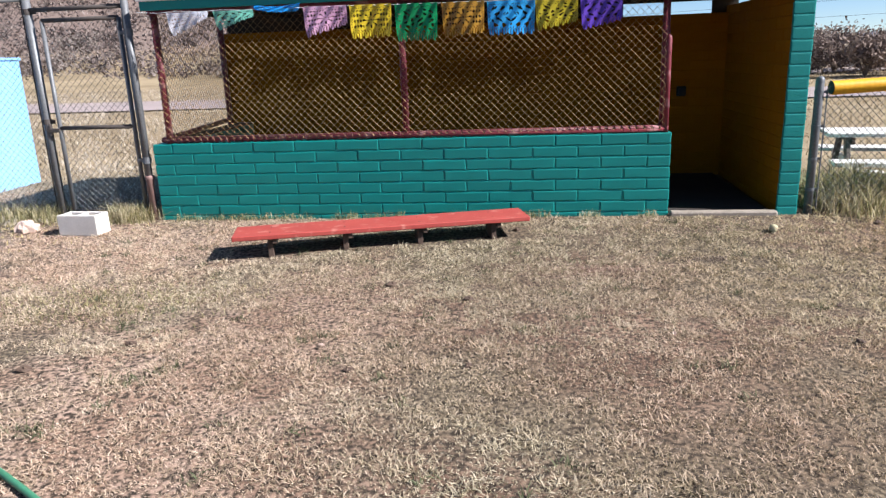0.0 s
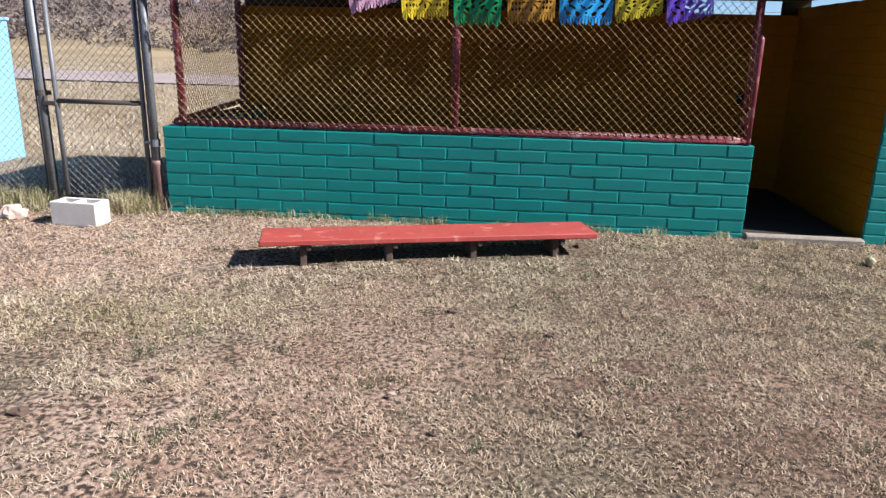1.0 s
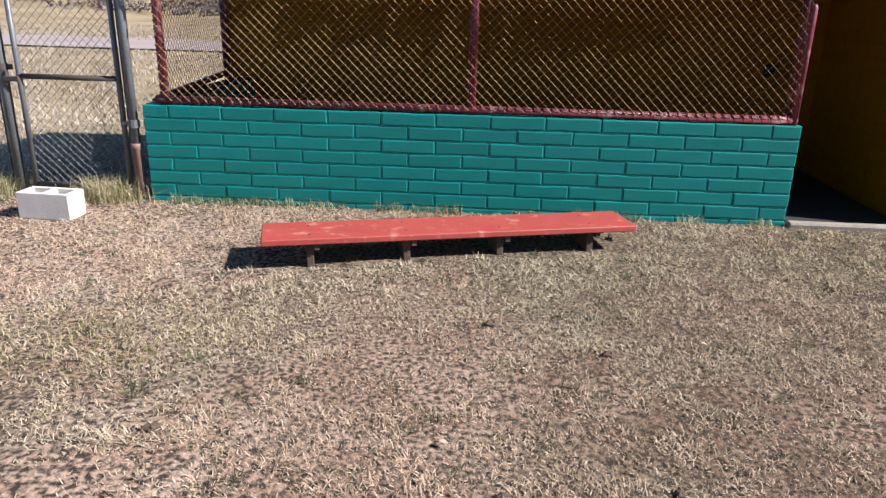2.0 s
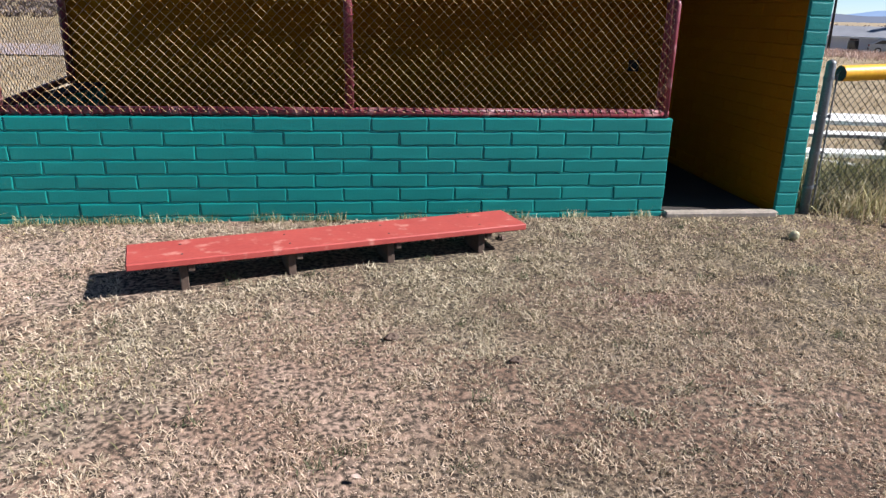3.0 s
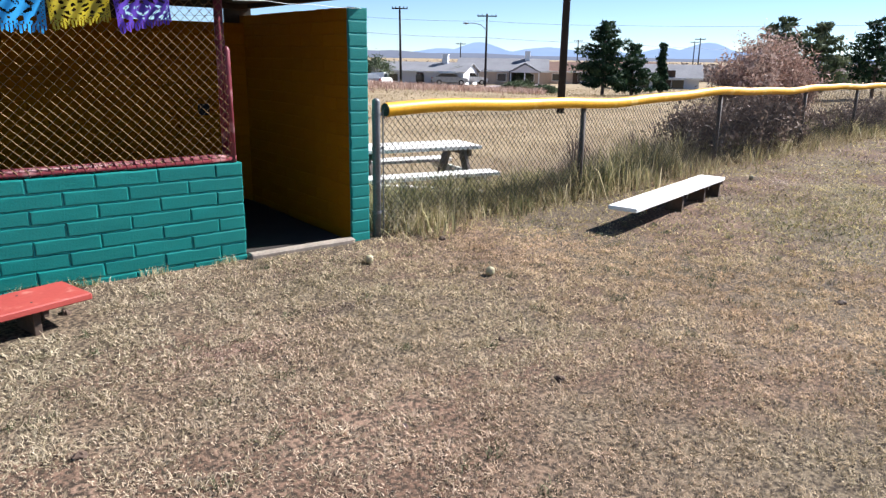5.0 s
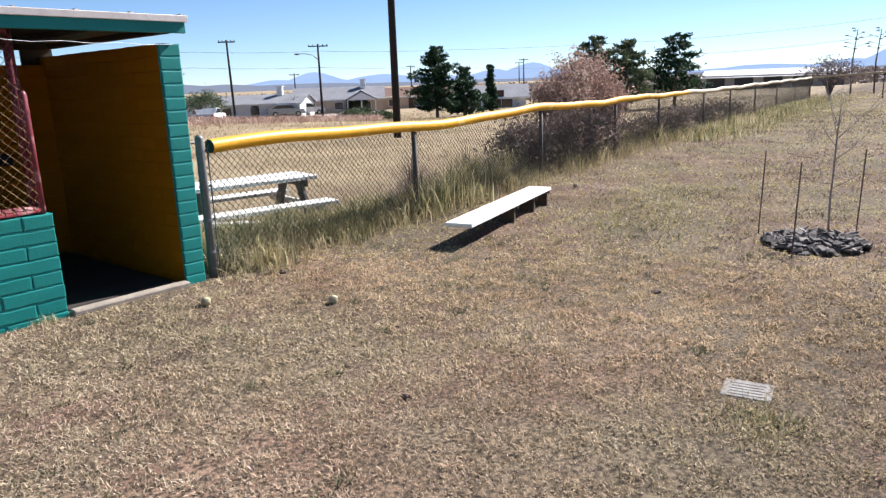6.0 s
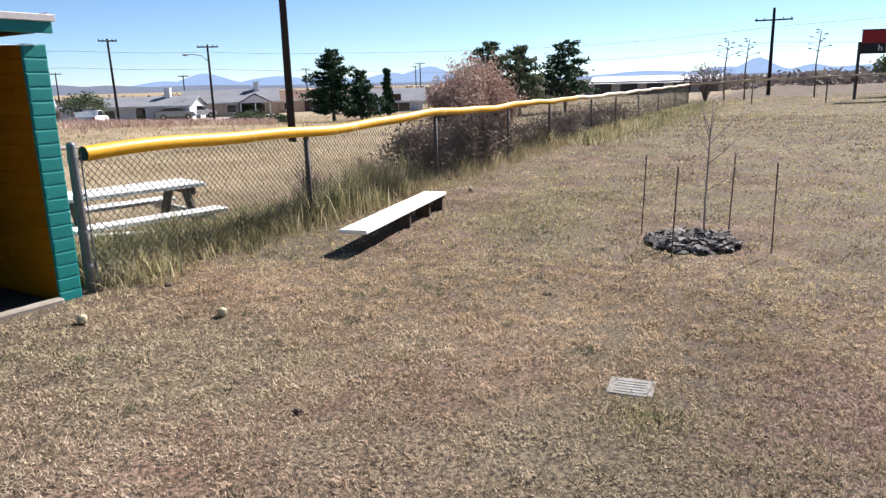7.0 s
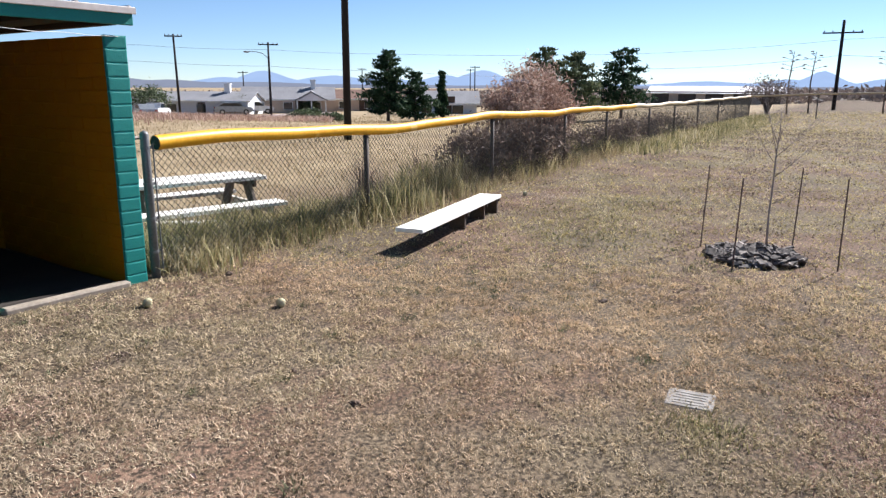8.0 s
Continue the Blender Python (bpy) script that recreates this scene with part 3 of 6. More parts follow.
def dugout_walls():
    front = part("wall_front", B().box((0, 0.1, (WALL_TOP - 0.006) / 2 - 0.1), (4.856, 0.180, WALL_TOP + 0.188)), M["green_joint"])
    tagged(front, "low dugout wall of green painted slump block", "wall", kind="structure")
    block_wall(front, -2.44, 2.44, 0.1, WALL_TOP, 9, M["green"], 0.2005)
    right = part("wall_right", B().box((3.4585, 1.11, 0.94), (0.15, 2.18, 2.10)), M["yellow"])
    tagged(right, "dugout side wall of block, ochre inside, green outside", "wall", kind="structure")
    kinds = {}
    for c in range(20):
        z = 2.005 - BH * (c + 0.5)
        for inner in (0, 1):
            s, k = (0.006, 0)
            while s < 2.18:
                w = (BL / 2 if c % 2 else BL) if k == 0 else BL
                w = min(w, 2.2 - s)
                key = (inner, round(w, 3), (c + k) % 4)
                if key not in kinds:
                    kinds[key] = brick_mesh(w - 0.006, 0.1, BH - 0.007, key[2] + w)
                    kinds[key].materials.append(M["yellow"] if inner else M["green"])
                if w > 0.03:
                    part("brick", kinds[key], None, right, at=pose(3.427 if inner else 3.490, s + w / 2 + 0.022, z, 0, 0, 90 if not inner else -90))
                s += w
                k += 1
        key = ("end", c % 4)
        if key not in kinds:
            kinds[key] = brick_mesh(0.172, 0.03, BH - 0.005, c * 1.7)
            kinds[key].materials.append(M["green"])
        part("brick", kinds[key], None, right, at=pose(3.4585 + 0.002 * math.sin(c * 5.1), 0.012, z))
    part("mortar", B().box((3.4585, 0.016, 0.99), (0.166, 0.03, 2.02)), M["green_joint"], right)
    back = part("wall_back", B().box((0.47, 2.196, 0.91), (6.0, 0.206, 2.04)), M["yellow"])
    tagged(back, "dugout back wall of ochre painted block in deep shade", "wall", kind="structure")
    block_wall(back, -2.5, 3.38, 2.14, 1.93, 18, M["yellow"], 0.1, shift=1)
    left = part("wall_left", B().box((-2.34, 1.15, (WALL_TOP - 0.1) / 2), (0.160, 1.9, WALL_TOP + 0.08)), M["green_joint"])
    tagged(left, "low side wall of the dugout", "wall", kind="structure")
    block_wall(left, 0.215, 2.1, -2.34, WALL_TOP, 9, M["green"], 0.2, along="y")
    # Added board: it darkens the wall top, which the sky lights too brightly.
    tagged(part("trim", B().box((-2.34, 1.15, WALL_TOP + 0.008), (0.215, 1.9, 0.018), ch=0.004), M["roof_wood"]), "added dark board hiding the low side wall top", "cap board", kind="structure")
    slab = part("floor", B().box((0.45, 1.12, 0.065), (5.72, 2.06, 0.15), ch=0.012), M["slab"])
    tagged(part("trim", B().box((2.91, -0.01, 0.09), (0.925, 0.09, 0.115), ch=0.014), M["sill"]), "pale concrete door sill of the dugout", "sill", kind="structure")
    tagged(slab, "bare concrete dugout floor slab, shade put into its colour", "floor", kind="structure")


def dugout_roof():
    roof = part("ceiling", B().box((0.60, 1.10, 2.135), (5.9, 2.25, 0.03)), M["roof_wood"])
    tagged(roof, "plywood dugout roof deck on rafters, darkened for shade", "roof", kind="structure")
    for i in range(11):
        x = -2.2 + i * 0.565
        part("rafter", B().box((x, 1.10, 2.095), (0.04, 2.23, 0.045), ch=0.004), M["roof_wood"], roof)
    tagged(part("trim", B().box((0.62, -0.04, 2.118), (5.92, 0.035, 0.085), ch=0.005), M["green"]), "green painted fascia board of the dugout roof", "fascia", kind="structure")
    tagged(part("trim", B().box((0.62, 1.0875, 2.178), (5.94, 2.325, 0.03), ch=0.006).box((0.62, -0.068, 2.180), (5.96, 0.016, 0.05), ch=0.004), M["roof_metal"]), "pale metal roof edge with drip flange", "roof edge", kind="structure")
    b = B()
    for i in range(16):
        b.tube([(-2.3 + i * 0.39, -0.07, 2.200), (-2.3 + i * 0.39, 2.2, 2.200)], 0.018, 6)
    part("roof_rib", b, M["roof_metal"], roof)
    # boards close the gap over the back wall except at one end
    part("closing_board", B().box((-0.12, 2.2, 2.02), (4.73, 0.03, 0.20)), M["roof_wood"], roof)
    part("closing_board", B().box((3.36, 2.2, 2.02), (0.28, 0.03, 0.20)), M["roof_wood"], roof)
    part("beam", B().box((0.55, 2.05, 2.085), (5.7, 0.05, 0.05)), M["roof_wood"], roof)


def dugout_screen():
    s = thing("dugout_screen", "maroon pipe frame with chain-link on the low green wall", "fence", (0, 0, WALL_TOP))
    z = WALL_TOP

    def pipe(name, pts, r, m="maroon", lab="", n=12):
        b = B().tube([(q[0], q[1], q[2] - z) for q in pts], r, n)
        return part(name, b, M[m], s, lab, smooth=True)
    pipe("post", [(-2.275, 0.06, z), (-2.275, 0.06, 2.12)], 0.032)
    pipe("post", [(0.057, 0.06, z), (0.057, 0.06, 2.12)], 0.030)
    pipe("post", [(2.372, 0.115, z), (2.372, 0.115, 2.12)], 0.032)
    pipe("post", [(2.388, 0.05, z), (2.388, 0.05, 1.66), (2.388, 0.05, 1.69)], [0.027, 0.027, 0.012], lab="short faded maroon end post")
    pipe("post", [(-2.52, 2.06, z), (-2.52, 2.06, 2.12)], 0.035)
    pipe("rail", [(-2.33, 0.055, z + 0.033), (2.41, 0.055, z + 0.033)], 0.03)
    pipe("rail", [(-2.33, 0.055, 2.07), (2.35, 0.055, 2.07)], 0.024)
    pipe("rail", [(-2.33, 0.06, z + 0.035), (-2.52, 2.06, z + 0.06)], 0.03)
    # lacing wire wound round the rails and the middle post
    b = B()
    pts = []
    for i in range(1100):
        t = i / 1099
        a = t * 2 * math.pi * 72
        pts.append((-2.3 + 4.68 * t, 0.055 + 0.034 * math.cos(a), 0.033 + 0.034 * math.sin(a)))
    b.tube(pts, 0.0035, 4)
    part("lacing", b, M["maroon"], s, smooth=True)
    for px in (-2.275, 0.057):
        b = B()
        pts = []
        for i in range(360):
            t = i / 359
            a = t * 2 * math.pi * 20
            pts.append((px + 0.036 * math.cos(a), 0.06 + 0.036 * math.sin(a), 0.05 + 1.16 * t))
        b.tube(pts, 0.004, 4)
        part("lacing", b, M["maroon"], s, smooth=True)
    b = link_fabric(B(), (-2.29, 0.018), (2.37, 0.018), 0.03, 1.20, 0.03, 1.20, 0.068, 0.0020)
    part("chain_link", b, M["wire_ochre"], s, "ochre-flecked chain-link wire")
    b = link_fabric(B(), (-2.30, 0.08), (-2.52, 2.04), 0.04, 1.20, 0.06, 1.20, 0.066, 0.0021)
    part("chain_link", b, M["steel_dark"], s, "chain-link wire")
    for px, pz in ((2.372, 0.05), (2.372, 0.45), (2.372, 0.85)):
        part("tension_band", B().tube([(px, 0.115, pz), (px, 0.115, pz + 0.022)], 0.037, 12), M["maroon"], s)


def outlet():
    o = thing("outlet_box", "black electrical box fixed on the ochre back wall", "outlet box", (2.905, 2.09, 1.09))
    part("box", B().box((0, -0.02, 0), (0.10, 0.05, 0.11), ch=0.008), M["black"], o)
    part("cover", B().tube([(0, -0.045, 0), (0, -0.06, 0)], 0.042, 12), M["black"], o)


def banner(name, x0, w, top, h, colour, pattern, sag=0.0, fold=0.0, word="bright"):
    """A cut-tissue flag on the string: a lattice of thin cells with holes and a scalloped lower edge. fold lifts its lower corner."""
    nx, nz = 50, 42
    b = B()

    def keep(i, k):
        u, v = (i + 0.5) / nx, (k + 0.5) / nz
        c = abs(u - 0.5) * 2
        if v < 0.08 or (c > 0.95 and v < 0.84):
            return True
        if v > 0.84:
            lobe = 0.90 + 0.10 * abs(math.sin(u * math.pi * 7))
            return (i % 3 != 0) and v < lobe
        if c > 0.84 or v < 0.17 or v > 0.76:
            return math.sin(u * 88) * math.sin(v * 70) < 0.38
        du, dv = (u - 0.5) * 1.3, v - 0.46
        r, a = math.hypot(du, dv), math.atan2(dv, du)
        if pattern == 0:
            if r < 0.06:
                return r > 0.03
            if r < 0.25:
                return abs(math.sin(a * 4)) > 0.36 + 0.9 * abs(r - 0.155)
            if r < 0.285:
                return True
            return math.sin(u * 44 + v * 20) * math.sin(u * 44 - v * 20) < 0.22
        if pattern == 1:
            w1 = math.sin(u * 31 + 2.2 * math.sin(v * 13)) * math.sin(v * 27 + 1.5 * math.sin(u * 9))
            return w1 < 0.30 or abs(r - 0.24) < 0.018
        vine = math.sin(abs(u - 0.5) * 34 + 2.8 * math.sin(v * 11)) + 0.6 * math.sin(v * 38)
        return vine < 0.42 or abs(r - 0.17) < 0.02
    idx = {}
    for k in range(nz):
        for i in range(nx):
            if not keep(i, k):
                continue
            q = []
            for di, dk in ((0, 0), (1, 0), (1, 1), (0, 1)):
                key = (i + di, k + dk)
                if key not in idx:
                    u, v = key[0] / nx, key[1] / nz
                    tuck = fold * u if fold > 0 else -fold * (1 - u)
                    hz = h * v * (1 - tuck * 0.85)
                    y = 0.02 * v * math.sin(u * 5 + x0 * 3) - 0.035 * tuck * v + 0.006 * math.sin(u * 23 + v * 9)
                    idx[key] = len(b.v)
                    b.v.append(((u - 0.5) * w * (1 - 0.05 * v) + 0.03 * fold * v, y, -hz - sag * math.sin(u * math.pi)))
                q.append(idx[key])
            b.f.append(tuple(q))
    m = mat(name + "_tissue", colour, tuple(c * 0.8 for c in colour), rough=0.35, fine=25, coarse=9, bump=0.2, leaf=0.35, spec=0.5)
    ob = part("papel_picado_flag", b, m)
    ob.matrix_basis = pose(x0 + w / 2, -0.085, top)
    so = ob.modifiers.new("paper", "SOLIDIFY")
    so.thickness = 0.0012
    return tagged(ob, word, "flag", "cut tissue flags on the dugout")


def banners():
    tagged(part("flag_string", B().tube([(-2.36 + 0.2 * i, -0.082, 2.062 - 0.012 * math.sin(i * 1.5) ** 2 - 0.0024 * i) for i in range(30)], 0.002, 5), M["trim_white"]), "thin white string carrying the tissue flags", "string")
    banner("white", -2.076, 0.40, 2.044, 0.21, (0.85, 0.83, 0.88), 0, 0.0, 0.85, "crumpled white cut-tissue flag on the string")
    banner("mint", -1.632, 0.38, 2.04, 0.17, (0.25, 0.62, 0.48), 2, 0.0, 0.75, "folded mint green cut-tissue flag on the string")
    banner("azure", -1.235, 0.42, 2.076, 0.065, (0.03, 0.36, 0.80), 2, 0.02, -0.5, "bright blue cut-tissue flag folded over the string")
    banner("pink", -0.793, 0.395, 2.041, 0.265, (0.72, 0.42, 0.58), 0, 0.0, 0.45, "pale pink cut-tissue flag, one corner turned up")
    banner("yellow", -0.372, 0.375, 2.037, 0.29, (0.82, 0.62, 0.03), 0, 0.0, 0.06, "bright yellow cut-tissue flag with flower cut-outs")
    banner("emerald", 0.033, 0.375, 2.028, 0.315, (0.01, 0.30, 0.10), 1, 0.0, 0.0, "dark green cut-tissue flag with fringed edge")
    # Orange and mustard tissue are darkened: half shade is mixed into their colours.
    banner("orange", 0.443, 0.37, 2.023, 0.30, (0.50, 0.26, 0.03), 0, 0.0, 0.15, "orange cut-tissue flag, half shade put into its colour")
    banner("blue", 0.837, 0.41, 2.014, 0.28, (0.05, 0.42, 0.82), 2, 0.0, 0.0, "light blue cut-tissue flag with fringed edge")
    banner("mustard", 1.245, 0.36, 2.006, 0.255, (0.52, 0.42, 0.02), 1, 0.0, 0.3, "yellow cut-tissue flag, half shade put into its colour")
    banner("purple", 1.624, 0.345, 1.997, 0.255, (0.14, 0.06, 0.48), 2, 0.0, 0.35, "deep purple cut-tissue flag, one corner turned up")


# ---- gate and fence at the dugout's open end ----


def gate_and_fence():
    g = thing("gate_post", "galvanised steel gate post with clamps", "post", (-3.535, 0.06, 0.05))
    part("pipe", B().tube([(0, 0, 0), (0, 0, 2.35)], 0.037, 14), M["galv"], g, smooth=True)
    for zz in (1.02, 2.05):
        part("clamp", B().tube([(0, 0, zz), (0, 0, zz + 0.05)], 0.043, 14).box((0.06, 0, zz + 0.025), (0.05, 0.02, 0.04), ch=0.004), M["steel_dark"], g)
    g = thing("gate_post", "galvanised gate post, brown painted towards its foot", "post", (-2.53, 0.03, 0.05))
    part("pipe", B().tube([(0, 0, 0.4), (0, 0, 2.4)], 0.034, 14), M["galv"], g, smooth=True)
    part("sleeve", B().tube([(0, 0, 0), (0, 0, 0.45), (0, 0, 0.46), (0, 0, 0.5)], [0.037, 0.037, 0.045, 0.045], 14), M["rust_brown"], g, "brown painted sleeve", smooth=True)
    for zz in (0.62, 1.82):
        part("hinge", B().tube([(0, 0, zz), (0, 0, zz + 0.06)], 0.042, 12).box((-0.05, -0.01, zz + 0.03), (0.06, 0.03, 0.03), ch=0.004), M["galv"], g)
    gate = thing("chain_link_gate", "closed narrow chain-link gate in a steel pipe frame", "gate", (-3.015, 0.05, 0.14))
    x0, x1, z0, z1 = -0.385, 0.395, 0.05, 1.90
    for n, p0, p1 in (("stile", (x0, 0, z0), (x0, 0, z1)), ("stile", (x1, 0, z0), (x1, 0, z1)), ("rail", (x0, 0, z0), (x1, 0, z0)), ("rail", (x0, 0, z1), (x1, 0, z1)), ("rail", (x0, 0, 0.89), (x1, 0, 0.89))):
        part(n, B().tube([p0, p1], 0.021, 10), M["galv"] if n == "stile" else M["steel_dark"], gate, smooth=True)
    part("tension_bar", B().box((x1 + 0.04, 0, 1.0), (0.012, 0.006, 1.85)), M["steel_dark"], gate)
    part("latch", B().box((x0 - 0.05, -0.02, 0.87), (0.12, 0.03, 0.04), ch=0.005).tube([(x0 - 0.09, -0.02, 0.82), (x0 - 0.09, -0.02, 0.93)], 0.012, 8), M["steel_dark"], gate)
    part("chain_link", link_fabric(B(), (x0, 0.015), (x1, 0.015), z0, z1, z0, z1, 0.066, 0.0021), M["wire"], gate)
    part("transom", B().tube([(-0.51, 0, 2.0), (0.46, 0, 2.0)], 0.021, 10), M["steel_dark"], gate, smooth=True)
    f = thing("tall_fence", "tall chain-link fence on steel posts", "fence", (-3.56, 0.06, 0.14))
    for i, x in enumerate((-3.0, -6.0)):
        part("post", B().tube([(x, 0, -0.1), (x, 0, 2.2)], 0.028, 10), M["galv"], f, smooth=True)
    part("rail", B().tube([(0, 0, 2.1), (-6, 0, 2.1)], 0.02, 10), M["galv"], f, smooth=True)
    part("tension_bar", B().box((-0.03, 0.0, 1.1), (0.012, 0.006, 2.0)), M["steel_dark"], f)
    part("chain_link", link_fabric(B(), (-6.0, 0.02), (0, 0.02), 0.03, 2.1, 0.03, 2.1, 0.066, 0.0021), M["wire"], f)


def blue_hut():
    h = thing("blue_hut", "light blue painted low hut with flat roof", "hut", (-6.68, 0.56, 0.08))
    part("wall", B().box((0, 0, 0.8), (2.3, 3.8, 1.7), ch=0.01), M["sky_blue"], h)
    part("roof", B().box((0, 0, 1.665), (2.34, 3.84, 0.04), ch=0.01), M["sky_blue"], h)
    part("panel", B().box((1.158, 0.66, 1.48), (0.012, 0.8, 0.25), ch=0.003), M["mid_blue"], h, "darker blue painted panel")


def cinder_block(x, y, rz):
    """A hollow block standing on its bed, two cells open upwards."""
    b = B()
    L0, W0, H0, t = 0.395, 0.195, 0.19, 0.034
    for yy in (-(W0 - t) / 2, (W0 - t) / 2):
        b.box((0, yy, H0 / 2), (L0, t, H0), ch=0.004)
    for xx in (-(L0 - t) / 2, 0, (L0 - t) / 2):
        b.box((xx, 0, H0 / 2 - 0.001), (t, W0 - 2 * t + 0.002, H0 - 0.002))
    ob = part("cinder_block", b, M["cinder"])
    ob.matrix_basis = pose(x, y, 0.095, 0, 0, rz)
    tagged(ob, "pale grey two-cell concrete block on the grass by the gate", "concrete block")


def rock(x, y, s, sq):
    ob = part("rock", B().ball((0, 0, 0), s, 1.15, 0.9, sq, 14, 0.45), M["rock"], smooth=False)
    ob.matrix_basis = pose(x, y, 0.10 + s * 0.35, 8, 5, 30)
    tagged(ob, "pale pinkish field stone lying in the grass", "rock")


def bench(name, cx, cy, rz, top, length, width, legs, paint, leg_paint, label, leg_y):
    """A low plank bench on short board legs."""
    z0 = gz(cx, cy) - 0.03
    t = thing(name, label, "bench", (cx, cy, z0), rz)
    h = top - z0
    hw = width / 2
    part("plank", B().box((0, 0, h - 0.02), (length, width, 0.04), ch=0.006), paint, t)
    for x in legs:
        part("leg", B().box((x, leg_y, (h - 0.041) / 2), (0.045, width * 0.62, h - 0.041), ch=0.004), leg_paint, t, "dark wooden leg")
        part("cleat", B().box((x + 0.04, 0, h - 0.062), (0.035, width * 0.9, 0.04), ch=0.004), leg_paint, t)
    for x in legs:
        for y in (-hw / 2, hw / 2):
            part("bolt", B().tube([(x, y, h - 0.001), (x, y, h + 0.002)], 0.007, 8), M["steel_dark"], t)


def softball(x, y):
    r = 0.035
    t = thing("softball", "scuffed yellowish softball lying on the turf", "ball", (x, y, gz(x, y) + r * 0.9), 30, "balls on the turf")
    part("cover", B().ball((0, 0, 0), r, n=20), M["ball"], t, smooth=True)
    pts = []
    for i in range(61):
        a = 2 * math.pi * i / 60
        v = Vector((math.cos(a) + 0.38 * math.cos(3 * a) * -1, math.sin(a) + 0.38 * math.sin(3 * a), 1.25 * math.sin(2 * a)))
        pts.append(v.normalized() * (r * 1.005))
    part("seam", B().tube(pts, 0.0016, 5, False), M["seam"], t)


def hose():
    pts = []
    for i in range(40):
        s = i / 39
        x = -2.6 + 2.6 * s
        y = -3.68 - 0.75 * s - 0.90 * s * s + 0.03 * math.sin(s * 7)
        pts.append((x, y, gz(x, y) + 0.02))
    ob = part("garden_hose", B().tube(pts, 0.014, 10), M["hose"], smooth=True)
    tagged(ob, "green garden hose lying over the dry turf", "hose")


def marker():
    t = thing("ground_marker", "worn grey stone marker set flush in the turf", "marker", (3.426, -4.611, gz(3.426, -4.611) - 0.006), 5)
    part("stone", B().box((0, 0, -0.004), (0.22, 0.24, 0.03), ch=0.006), M["marker"], t)
    for i in range(5):
        part("bar", B().box((-0.07 + i * 0.034, 0.0, 0.012), (0.012, 0.17 - 0.02 * (i % 2), 0.003)), M["marker_bar"], t, "raised line of worn lettering")


# ---- sapling bed ----


def sapling():
    cx, cy = 7.536, -4.524
    z = gz(cx, cy)
    t = thing("sapling", "bare young tree with thin grey branches", "tree", (cx, cy, z))
    rnd = random.Random(5)
    part("trunk", B().tube([(0, 0, -0.02), (0.02, 0.01, 0.35), (-0.005, 0.0, 0.6), (0.02, 0.0, 0.98), (0.03, -0.01, 1.2), (0.04, 0.0, 1.42)], [0.012, 0.010, 0.009, 0.0075, 0.0045, 0.0015], 8), M["twig"], t, smooth=True)
    for h0, ang, ln, up in ((0.96, 2.5, 0.78, 0.92), (1.0, -0.4, 0.75, 0.93), (0.92, -1.0, 0.95, 0.66), (0.72, -1.2, 0.72, 0.62), (0.45, -1.6, 0.5, 0.45), (1.05, 1.2, 0.6, 0.9), (0.85, 2.2, 0.6, 0.75), (0.5, 2.0, 0.35, -0.1)):
        d = Vector((math.cos(ang) * math.sqrt(1 - up * up), math.sin(ang) * math.sqrt(1 - up * up), up))
        p0 = Vector((0.01, 0, h0))
        ln *= 0.68
        pts = [p0 + d * (ln * s) + Vector((0, 0, 0.08 * s * s)) for s in (0, 0.3, 0.65, 1)]
        br = part("branch", B().tube(pts, [0.0045, 0.0036, 0.0026, 0.0012], 6), M["twig"], t, smooth=True)
        for k in range(3):
            s = rnd.uniform(0.3, 0.8)
            q = p0 + d * ln * s
            part("twig", B().tube([q, q + Vector((rnd.uniform(-1, 1), rnd.uniform(-1, 1), rnd.uniform(0.3, 1))) * 0.16], [0.0025, 0.001], 5), M["twig"], br)
    P = np.array([(rnd.uniform(-0.25, 0.35), rnd.uniform(-0.2, 0.55), rnd.uniform(0.45, 0.95)) for _ in range(14)])
    for q in P:
        leaves(q[None], 0.028, "leaf", M["straw"], t)


def stakes():
    for x, y in ((7.275, -3.935), (6.398, -4.369), (7.572, -4.757), (6.884, -5.185)):
        z = gz(x, y)
        h = 0.83
        lx, ly = (0.01, -0.02) if y > -5 else (0.0, 0.005)
        b = B().tube([(0, 0, -0.03), (lx, ly, h)], 0.0065, 7)
        for i in range(20):
            f = (0.04 * i + 0.01) / h
            b.tube([(lx * f, ly * f, f * h), (lx * f, ly * f, f * h + 0.006)], 0.008, 7)
        ob = part("stake", b, M["stake"])
        ob.matrix_basis = pose(x, y, z)
        tagged(ob, "thin rusty steel stake driven beside the sapling", "stake", "stakes round the sapling")
    b = B()
    P = [(7.275, -3.935), (7.572, -4.757), (6.884, -5.185), (6.398, -4.369), (7.275, -3.935)]
    for (xa, ya), (xb, yb) in zip(P, P[1:]):
        for zz in (0.12, 0.42, 0.72):
            b.tube([(xa, ya, zz), ((xa + xb) / 2, (ya + yb) / 2, zz - 0.015), (xb, yb, zz)], 0.0009, 3, False)
    tagged(part("wire_guard", b, M["wire"]), "hair-thin wire strung between the stakes", "wire guard")


